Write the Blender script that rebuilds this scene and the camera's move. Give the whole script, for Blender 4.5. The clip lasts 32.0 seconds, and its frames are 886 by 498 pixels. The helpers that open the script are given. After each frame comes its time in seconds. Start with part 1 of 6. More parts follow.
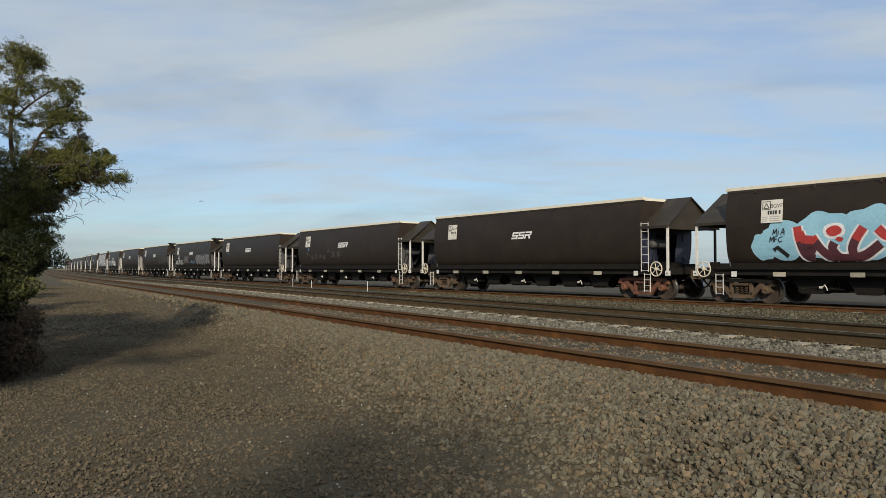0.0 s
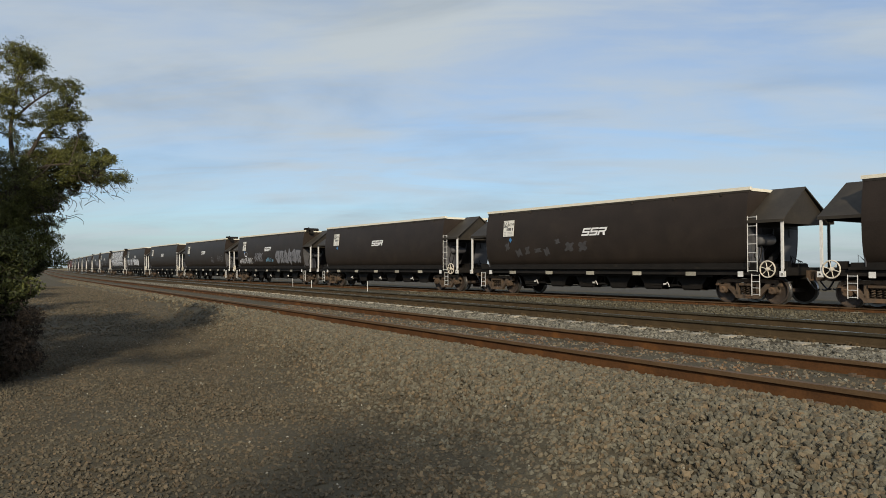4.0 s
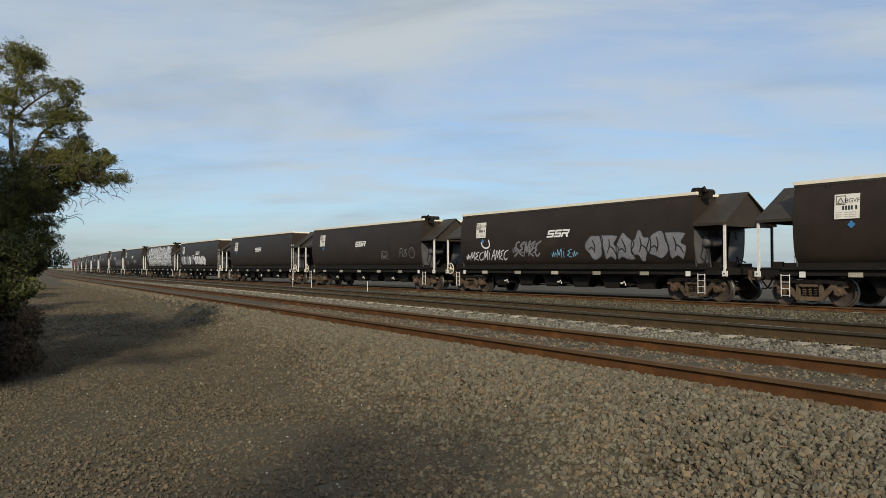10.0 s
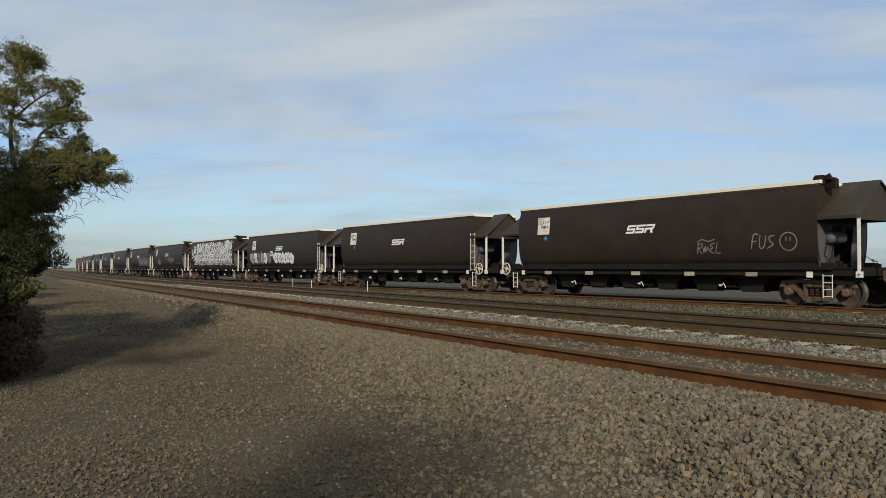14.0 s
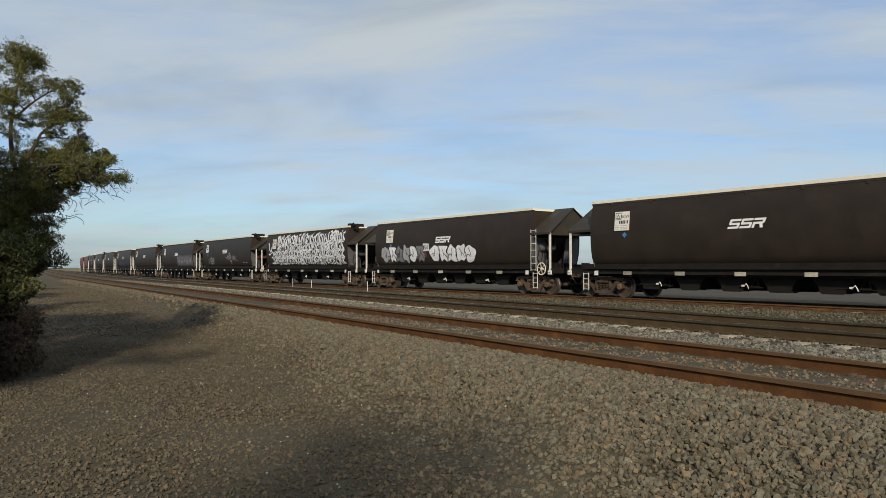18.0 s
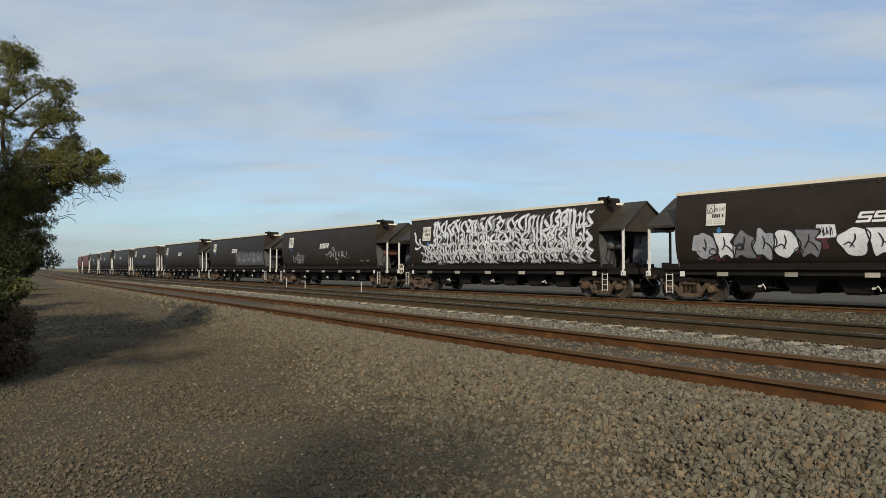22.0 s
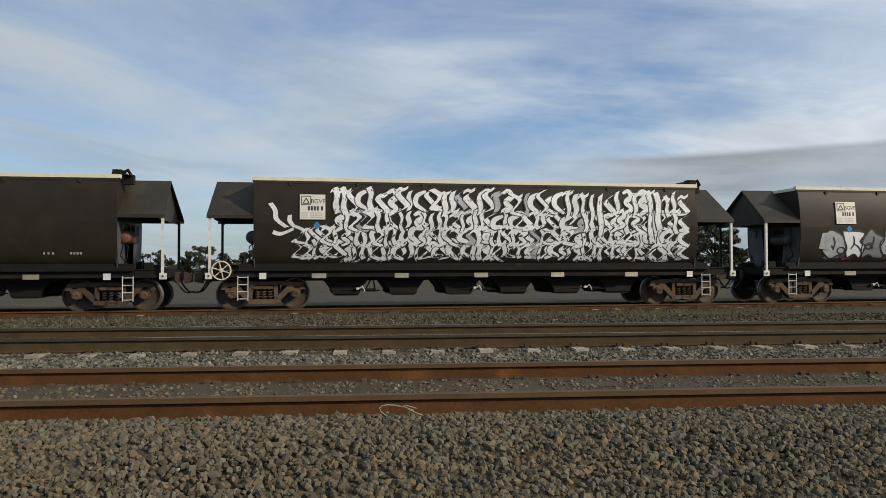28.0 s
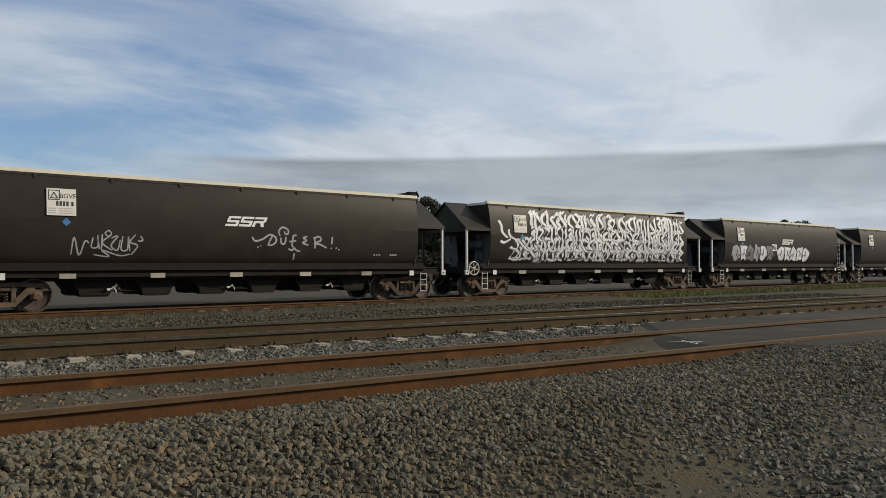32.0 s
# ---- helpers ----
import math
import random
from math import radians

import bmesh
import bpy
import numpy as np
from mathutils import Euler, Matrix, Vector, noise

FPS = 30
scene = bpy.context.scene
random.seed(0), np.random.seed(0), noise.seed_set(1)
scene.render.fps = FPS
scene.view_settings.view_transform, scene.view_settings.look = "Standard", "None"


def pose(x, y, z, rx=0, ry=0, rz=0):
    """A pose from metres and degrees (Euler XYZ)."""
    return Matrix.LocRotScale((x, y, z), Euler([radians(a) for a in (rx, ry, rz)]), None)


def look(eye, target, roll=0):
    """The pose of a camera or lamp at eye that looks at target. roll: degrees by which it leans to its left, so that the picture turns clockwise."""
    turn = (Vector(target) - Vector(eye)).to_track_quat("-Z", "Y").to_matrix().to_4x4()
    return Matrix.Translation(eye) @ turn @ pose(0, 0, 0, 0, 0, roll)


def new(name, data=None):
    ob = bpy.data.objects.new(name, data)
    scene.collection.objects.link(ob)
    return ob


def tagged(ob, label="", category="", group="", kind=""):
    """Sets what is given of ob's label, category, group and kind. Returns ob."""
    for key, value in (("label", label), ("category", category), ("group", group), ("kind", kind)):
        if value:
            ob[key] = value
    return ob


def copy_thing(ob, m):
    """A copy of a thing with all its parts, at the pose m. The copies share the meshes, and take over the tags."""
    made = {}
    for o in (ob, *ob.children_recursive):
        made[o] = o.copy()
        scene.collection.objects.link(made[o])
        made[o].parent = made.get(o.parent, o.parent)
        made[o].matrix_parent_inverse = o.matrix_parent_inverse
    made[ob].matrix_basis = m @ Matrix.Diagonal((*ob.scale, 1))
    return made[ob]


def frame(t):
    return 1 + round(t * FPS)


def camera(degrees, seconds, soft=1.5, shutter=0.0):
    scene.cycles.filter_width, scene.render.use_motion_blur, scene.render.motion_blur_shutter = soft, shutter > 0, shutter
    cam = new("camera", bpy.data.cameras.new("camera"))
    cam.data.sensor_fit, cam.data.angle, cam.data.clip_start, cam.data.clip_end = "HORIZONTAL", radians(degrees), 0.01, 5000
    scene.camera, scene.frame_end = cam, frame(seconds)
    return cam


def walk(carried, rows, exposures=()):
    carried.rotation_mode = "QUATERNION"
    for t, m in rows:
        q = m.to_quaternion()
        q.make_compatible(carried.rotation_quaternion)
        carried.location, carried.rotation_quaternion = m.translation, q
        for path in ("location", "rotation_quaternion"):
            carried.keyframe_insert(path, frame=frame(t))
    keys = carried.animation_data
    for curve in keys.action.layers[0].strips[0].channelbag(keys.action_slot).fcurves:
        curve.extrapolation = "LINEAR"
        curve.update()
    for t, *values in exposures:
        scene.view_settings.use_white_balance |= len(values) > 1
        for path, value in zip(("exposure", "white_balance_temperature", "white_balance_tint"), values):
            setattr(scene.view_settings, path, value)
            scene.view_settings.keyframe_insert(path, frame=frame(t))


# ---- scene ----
import itertools

# Camera on a tripod beside three railway tracks; x runs along the tracks, y across them, z = 0 on the near rail heads.
cam = camera(60.4, 32.0, soft=0.65)
EYE = (0.0, 0.0, 0.89)


def aim(yaw, pitch, roll):
    return pose(*EYE, 90 + pitch, -roll, yaw)


walk(cam, [
    (0.0, aim(59.58, 1.38, -0.05)), (7.0, aim(59.58, 1.38, -0.05)), (14.0, aim(59.58, 1.38, -0.05)), (21.4, aim(59.58, 1.38, -0.05)),
    (22.0, aim(59.12, 1.40, -0.08)), (22.5, aim(56.97, 1.40, -0.10)), (23.0, aim(53.39, 1.41, -0.10)), (23.5, aim(49.94, 1.42, -0.10)),
    (24.0, aim(44.94, 1.42, -0.08)), (24.5, aim(39.26, 1.43, -0.07)), (25.0, aim(32.82, 1.43, -0.06)), (25.5, aim(26.58, 1.43, -0.06)),
    (26.0, aim(19.17, 1.43, -0.08)), (26.5, aim(13.31, 1.42, -0.10)), (27.5, aim(1.40, 1.40, -0.15)), (28.5, aim(-10.76, 1.38, -0.20)), (29.0, aim(-15.93, 1.37, -0.21)),
    (29.5, aim(-19.26, 1.35, -0.21)), (30.0, aim(-22.67, 1.33, -0.21)), (30.5, aim(-25.74, 1.33, -0.19)), (31.0, aim(-28.56, 1.33, -0.16)),
    (31.5, aim(-31.08, 1.33, -0.15)), (32.0, aim(-33.60, 1.33, -0.15))],
    exposures=[(0.0, -0.05), (24.0, -0.05), (28.5, -0.22), (32.0, -0.30)])

# ---- light: hazy sun from behind and to the right, bright streaky sky ----
SUN_AZ, SUN_EL = 120.0, 26.0  # azimuth from +y clockwise, elevation, degrees
sun = new("sun", bpy.data.lights.new("sun", "SUN"))
sun.data.energy, sun.data.angle, sun.data.color = 4.1, radians(3.0), (1.0, 0.865, 0.66)
sun_way = Vector((math.sin(radians(SUN_AZ)) * math.cos(radians(SUN_EL)), math.cos(radians(SUN_AZ)) * math.cos(radians(SUN_EL)), math.sin(radians(SUN_EL))))
sun.matrix_world = look(sun_way * 200, (0, 0, 0))


def sky():
    world = bpy.data.worlds.new("sky")
    scene.world = world
    world.use_nodes = True
    nt = world.node_tree
    nt.nodes.clear()
    N, L = nt.nodes.new, nt.links.new
    out, bg = N("ShaderNodeOutputWorld"), N("ShaderNodeBackground")
    tex = N("ShaderNodeTexSky")
    tex.sky_type, tex.sun_disc = "NISHITA", False
    tex.sun_elevation, tex.sun_rotation = radians(SUN_EL), radians(SUN_AZ)
    tex.air_density, tex.dust_density, tex.ozone_density = 1.0, 1.2, 1.5
    co, sep = N("ShaderNodeTexCoord"), N("ShaderNodeSeparateXYZ")
    L(co.outputs["Generated"], sep.inputs[0])

    def math_(op, a, b=None, clamp=False):
        n = N("ShaderNodeMath")
        n.operation, n.use_clamp = op, clamp
        for k, q in enumerate((a, b)):
            if q is None:
                continue
            if isinstance(q, (int, float)):
                n.inputs[k].default_value = q
            else:
                L(q, n.inputs[k])
        return n.outputs[0]

    # cloud layer laid out on a flat sheet overhead, so that streaks close up towards the horizon
    up = math_("ADD", math_("MAXIMUM", sep.outputs["Z"], 0.0), 0.16)
    u, v = math_("DIVIDE", sep.outputs["X"], up), math_("DIVIDE", sep.outputs["Y"], up)
    comb = N("ShaderNodeCombineXYZ")
    L(u, comb.inputs[0]), L(v, comb.inputs[1])

    def cloud(scale, stretch, rot, detail, rough, dist, lo, hi, off, spin=0.0):
        mp = N("ShaderNodeMapping")
        mp.inputs["Location"].default_value = off
        mp.inputs["Rotation"].default_value = (0, 0, radians(rot))
        mp.inputs["Scale"].default_value = (scale, scale * stretch, 1)
        turn = N("ShaderNodeVectorRotate")
        turn.rotation_type = "Z_AXIS"
        turn.inputs["Angle"].default_value = radians(spin)
        L(comb.outputs[0], turn.inputs["Vector"])
        L(turn.outputs[0], mp.inputs["Vector"])
        nz = N("ShaderNodeTexNoise")
        nz.inputs["Scale"].default_value, nz.inputs["Detail"].default_value = 1.0, detail
        nz.inputs["Roughness"].default_value, nz.inputs["Distortion"].default_value = rough, dist
        L(mp.outputs[0], nz.inputs["Vector"])
        r = N("ShaderNodeMapRange")
        r.interpolation_type = "SMOOTHSTEP"
        r.inputs["From Min"].default_value, r.inputs["From Max"].default_value = lo, hi
        L(nz.outputs["Fac"], r.inputs["Value"])
        return r.outputs["Result"]

    big = cloud(0.60, 1.25, -35, 7, 0.55, 0.5, 0.36, 0.60, (2.53, 1.77, 0))
    fine = cloud(1.5, 1.7, -30, 8, 0.6, 0.7, 0.32, 0.72, (7.65, 4.24, 0))
    grey = cloud(0.9, 1.9, 0, 6, 0.55, 0.5, 0.42, 0.72, (1.4, 8.8, 0), -40.0)
    def ramp(value, lo, hi, smooth=True):
        r = N("ShaderNodeMapRange")
        r.interpolation_type = "SMOOTHSTEP" if smooth else "LINEAR"
        r.inputs["From Min"].default_value, r.inputs["From Max"].default_value = lo, hi
        L(value, r.inputs["Value"])
        return r.outputs["Result"]

    def blend(a, b, f):
        return math_("ADD", math_("MULTIPLY", a, math_("SUBTRACT", 1.0, f)), math_("MULTIPLY", b, f))

    # an even veil with thin streaks away from the sun, broken cloud ahead, a closing sheet on the sun's side
    streak = cloud(0.8, 2.8, 0, 7, 0.58, 0.6, 0.30, 0.70, (5.7, 2.2, 0), -60.0)
    broken = math_("ADD", math_("ADD", math_("MULTIPLY", big, 0.70), math_("MULTIPLY", fine, 0.24)), math_("SUBTRACT", math_("MULTIPLY", ramp(sep.outputs["X"], 0.30, 0.62), 0.62), -0.02), True)
    even = math_("SUBTRACT", math_("ADD", math_("MULTIPLY", streak, 0.44), math_("ADD", math_("MULTIPLY", big, 0.18), 0.43)), math_("MULTIPLY", ramp(sep.outputs["Z"], 0.24, 0.06), 0.24), True)
    cover = blend(broken, even, ramp(sep.outputs["X"], 0.10, -0.45))
    white = N("ShaderNodeMix")
    white.data_type = "RGBA"
    white.inputs["A"].default_value, white.inputs["B"].default_value = (6.36, 7.10, 7.62, 1), (5.00, 5.74, 6.37, 1)
    L(grey, white.inputs["Factor"])
    mix = N("ShaderNodeMix")
    mix.data_type = "RGBA"
    # cloud grows brighter towards the sun's side of the sky
    glow = N("ShaderNodeMapRange")
    glow.interpolation_type = "SMOOTHSTEP"
    glow.inputs["From Min"].default_value, glow.inputs["From Max"].default_value = -0.7, 0.55
    glow.inputs["To Min"].default_value, glow.inputs["To Max"].default_value = 1.0, 1.46
    L(sep.outputs["X"], glow.inputs["Value"])
    lit = N("ShaderNodeMix")
    lit.data_type, lit.blend_type = "RGBA", "MULTIPLY"
    lit.inputs["Factor"].default_value = 1.0
    warm = N("ShaderNodeCombineXYZ")  # the brighter cloud is a little warmer too
    gain = math_("SUBTRACT", glow.outputs["Result"], 1.0)
    for k, q in enumerate((0.97, 0.90, 0.95)):
        L(math_("ADD", math_("MULTIPLY", gain, q), 1.0), warm.inputs[k])
    L(white.outputs["Result"], lit.inputs["A"]), L(warm.outputs[0], lit.inputs["B"])
    tint = N("ShaderNodeMix")
    tint.data_type, tint.blend_type = "RGBA", "MULTIPLY"
    tint.inputs["Factor"].default_value, tint.inputs["B"].default_value = 1.0, (1.06, 1.36, 1.72, 1)
    L(tex.outputs[0], tint.inputs["A"])
    L(cover, mix.inputs["Factor"]), L(tint.outputs["Result"], mix.inputs["A"]), L(lit.outputs["Result"], mix.inputs["B"])

    # low grey cloud bank over the plain on the sun's side
    wide = N("ShaderNodeMapping")
    wide.inputs["Scale"].default_value = (2.6, 2.6, 17.0)
    L(co.outputs["Generated"], wide.inputs["Vector"])
    band = N("ShaderNodeTexNoise")
    band.inputs["Scale"].default_value, band.inputs["Detail"].default_value, band.inputs["Roughness"].default_value = 1.0, 6, 0.55
    L(wide.outputs[0], band.inputs["Vector"])
    edge = math_("ADD", sep.outputs["Z"], math_("MULTIPLY", math_("SUBTRACT", band.outputs["Fac"], 0.5), 0.022))
    bank = math_("MULTIPLY", math_("MULTIPLY", ramp(edge, 0.146, 0.135), ramp(sep.outputs["X"], 0.16, 0.42)), math_("ADD", math_("MULTIPLY", ramp(edge, 0.050, 0.100), 0.60), math_("MULTIPLY", ramp(band.outputs["Fac"], 0.38, 0.62), 0.38)))
    low = N("ShaderNodeMix")
    low.data_type = "RGBA"
    low.inputs["B"].default_value = (3.7, 4.15, 4.65, 1)
    L(bank, low.inputs["Factor"]), L(mix.outputs["Result"], low.inputs["A"])
    bg.inputs["Strength"].default_value = 0.085
    L(low.outputs["Result"], bg.inputs["Color"]), L(bg.outputs[0], out.inputs["Surface"])


sky()


# ---- materials ----
def mat(name, col, col2=None, rough=0.8, metal=0.0, scale=6.0, fine=60.0, bump=0.3, dist=0.01, per_object=0.0, per_island=0.0, detail=6, patch=None, contrast=(0.35, 0.65), spec=0.5, odd=None):
    """A procedural surface: two tones mixed by a broad and a fine noise, a third tone in patches, and a bump."""
    m = bpy.data.materials.new(name)
    m.use_nodes = True
    nt = m.node_tree
    N, L = nt.nodes.new, nt.links.new
    bs = nt.nodes["Principled BSDF"]
    bs.inputs["Roughness"].default_value, bs.inputs["Metallic"].default_value = rough, metal
    bs.inputs["Specular IOR Level"].default_value = spec
    co = N("ShaderNodeTexCoord")
    n1, n2 = N("ShaderNodeTexNoise"), N("ShaderNodeTexNoise")
    for n, sc in ((n1, scale), (n2, fine)):
        n.inputs["Scale"].default_value, n.inputs["Detail"].default_value = sc, detail
        L(co.outputs["Object"], n.inputs["Vector"])
    col2 = col2 or tuple(c * 0.65 for c in col)
    add = N("ShaderNodeMix")
    add.inputs["Factor"].default_value = 0.45
    L(n1.outputs["Fac"], add.inputs["A"]), L(n2.outputs["Fac"], add.inputs["B"])
    rng = N("ShaderNodeMapRange")
    rng.inputs["From Min"].default_value, rng.inputs["From Max"].default_value = contrast
    L(add.outputs["Result"], rng.inputs["Value"])
    mx = N("ShaderNodeMix")
    mx.data_type = "RGBA"
    mx.inputs["A"].default_value, mx.inputs["B"].default_value = (*col2, 1), (*col, 1)
    L(rng.outputs["Result"], mx.inputs["Factor"])
    last = mx.outputs["Result"]
    if patch:
        pcol, pscale, lo, hi = patch
        n3, r3, m3 = N("ShaderNodeTexNoise"), N("ShaderNodeMapRange"), N("ShaderNodeMix")
        n3.inputs["Scale"].default_value, n3.inputs["Detail"].default_value = pscale, 5
        r3.inputs["From Min"].default_value, r3.inputs["From Max"].default_value = lo, hi
        m3.data_type = "RGBA"
        L(co.outputs["Object"], n3.inputs["Vector"]), L(n3.outputs["Fac"], r3.inputs["Value"]), L(r3.outputs["Result"], m3.inputs["Factor"])
        L(last, m3.inputs["A"])
        m3.inputs["B"].default_value = (*pcol, 1)
        last = m3.outputs["Result"]
    if per_object or per_island:
        src = N("ShaderNodeObjectInfo").outputs["Random"] if per_object else N("ShaderNodeNewGeometry").outputs["Random Per Island"]
        w = per_object or per_island
        if odd:  # some pieces take another tone
            w1, g1, m5 = N("ShaderNodeMath"), N("ShaderNodeMapRange"), N("ShaderNodeMix")
            w1.operation, w1.inputs[1].default_value = "PINGPONG", 0.071
            g1.inputs["From Min"].default_value, g1.inputs["From Max"].default_value = 0.035, 0.071
            m5.data_type = "RGBA"
            m5.inputs["B"].default_value = (*odd, 1)
            L(src, w1.inputs[0]), L(w1.outputs[0], g1.inputs["Value"]), L(g1.outputs["Result"], m5.inputs["Factor"]), L(last, m5.inputs["A"])
            last = m5.outputs["Result"]
        r4, h4 = N("ShaderNodeMapRange"), N("ShaderNodeHueSaturation")
        r4.inputs["To Min"].default_value, r4.inputs["To Max"].default_value = 1 - w, 1 + w
        L(src, r4.inputs["Value"]), L(r4.outputs["Result"], h4.inputs["Value"]), L(last, h4.inputs["Color"])
        last = h4.outputs["Color"]
    L(last, bs.inputs["Base Color"])
    if bump:
        b = N("ShaderNodeBump")
        b.inputs["Strength"].default_value, b.inputs["Distance"].default_value = bump, dist
        L(n2.outputs["Fac"], b.inputs["Height"]), L(b.outputs["Normal"], bs.inputs["Normal"])
    return m


M = {
    "dirt": mat("packed_dirt", (0.086, 0.072, 0.047), (0.053, 0.044, 0.029), 0.95, scale=0.8, fine=38, bump=0.9, dist=0.02, patch=((0.088, 0.078, 0.054), 2.2, 0.5, 0.75), spec=0.15),
    "stone": mat("ballast_stone", (0.131, 0.120, 0.087), (0.077, 0.069, 0.050), 0.9, scale=9, fine=70, bump=0.35, per_island=0.34, patch=((0.122, 0.094, 0.060), 7.0, 0.58, 0.74), spec=0.2, odd=(0.132, 0.097, 0.058)),
    "gravel": mat("dusty_brown_gravel", (0.098, 0.085, 0.060), (0.062, 0.053, 0.038), 0.95, scale=9, fine=70, bump=0.35, per_island=0.30, spec=0.15, odd=(0.105, 0.080, 0.052)),
    "stone_clean": mat("clean_ballast_stone", (0.152, 0.143, 0.115), (0.082, 0.077, 0.061), 0.9, scale=9, fine=70, bump=0.4, per_island=0.55, spec=0.2, odd=(0.13, 0.122, 0.10)),
    "stone_dirty": mat("dirty_ballast_stone", (0.120, 0.095, 0.060), (0.070, 0.054, 0.034), 0.9, scale=9, fine=70, bump=0.4, per_island=0.5, patch=((0.15, 0.075, 0.028), 1.6, 0.48, 0.68), odd=(0.12, 0.115, 0.09)),
    "bed": mat("ballast_bed", (0.072, 0.062, 0.041), (0.030, 0.027, 0.019), 0.95, scale=16, fine=42, bump=1.0, dist=0.03, contrast=(0.4, 0.6), spec=0.15),
    "stone_far": mat("weathered_brown_gravel", (0.088, 0.077, 0.050), (0.046, 0.040, 0.027), 0.95, scale=9, fine=70, bump=0.4, per_island=0.5, spec=0.15, odd=(0.10, 0.094, 0.07)),
    "rail": mat("rusty_rail", (0.120, 0.053, 0.020), (0.066, 0.031, 0.013), 0.85, 0.0, scale=4, fine=60, bump=0.25, dist=0.003, patch=((0.185, 0.078, 0.022), 2.0, 0.55, 0.76), spec=0.15),
    "rail_dark": mat("dark_oily_rail", (0.088, 0.060, 0.031), (0.050, 0.035, 0.019), 0.85, 0.0, scale=4, fine=60, bump=0.25, dist=0.003, spec=0.15),
    "rail_top": mat("worn_rail_head", (0.118, 0.072, 0.036), (0.078, 0.047, 0.024), 0.7, 0.0, scale=3, fine=50, bump=0.1, dist=0.002, spec=0.2),
    "rail_polished": mat("polished_rail_head", (0.25, 0.21, 0.145), (0.16, 0.135, 0.09), 0.24, 0.85, scale=3, fine=50, bump=0.05, dist=0.001),
    "body": mat("black_wagon_paint", (0.031, 0.0230, 0.0180), (0.0200, 0.0153, 0.0121), 0.48, 0.0, scale=1.3, fine=24, bump=0.05, dist=0.01, patch=((0.040, 0.030, 0.022), 0.9, 0.55, 0.8), spec=0.17),
}


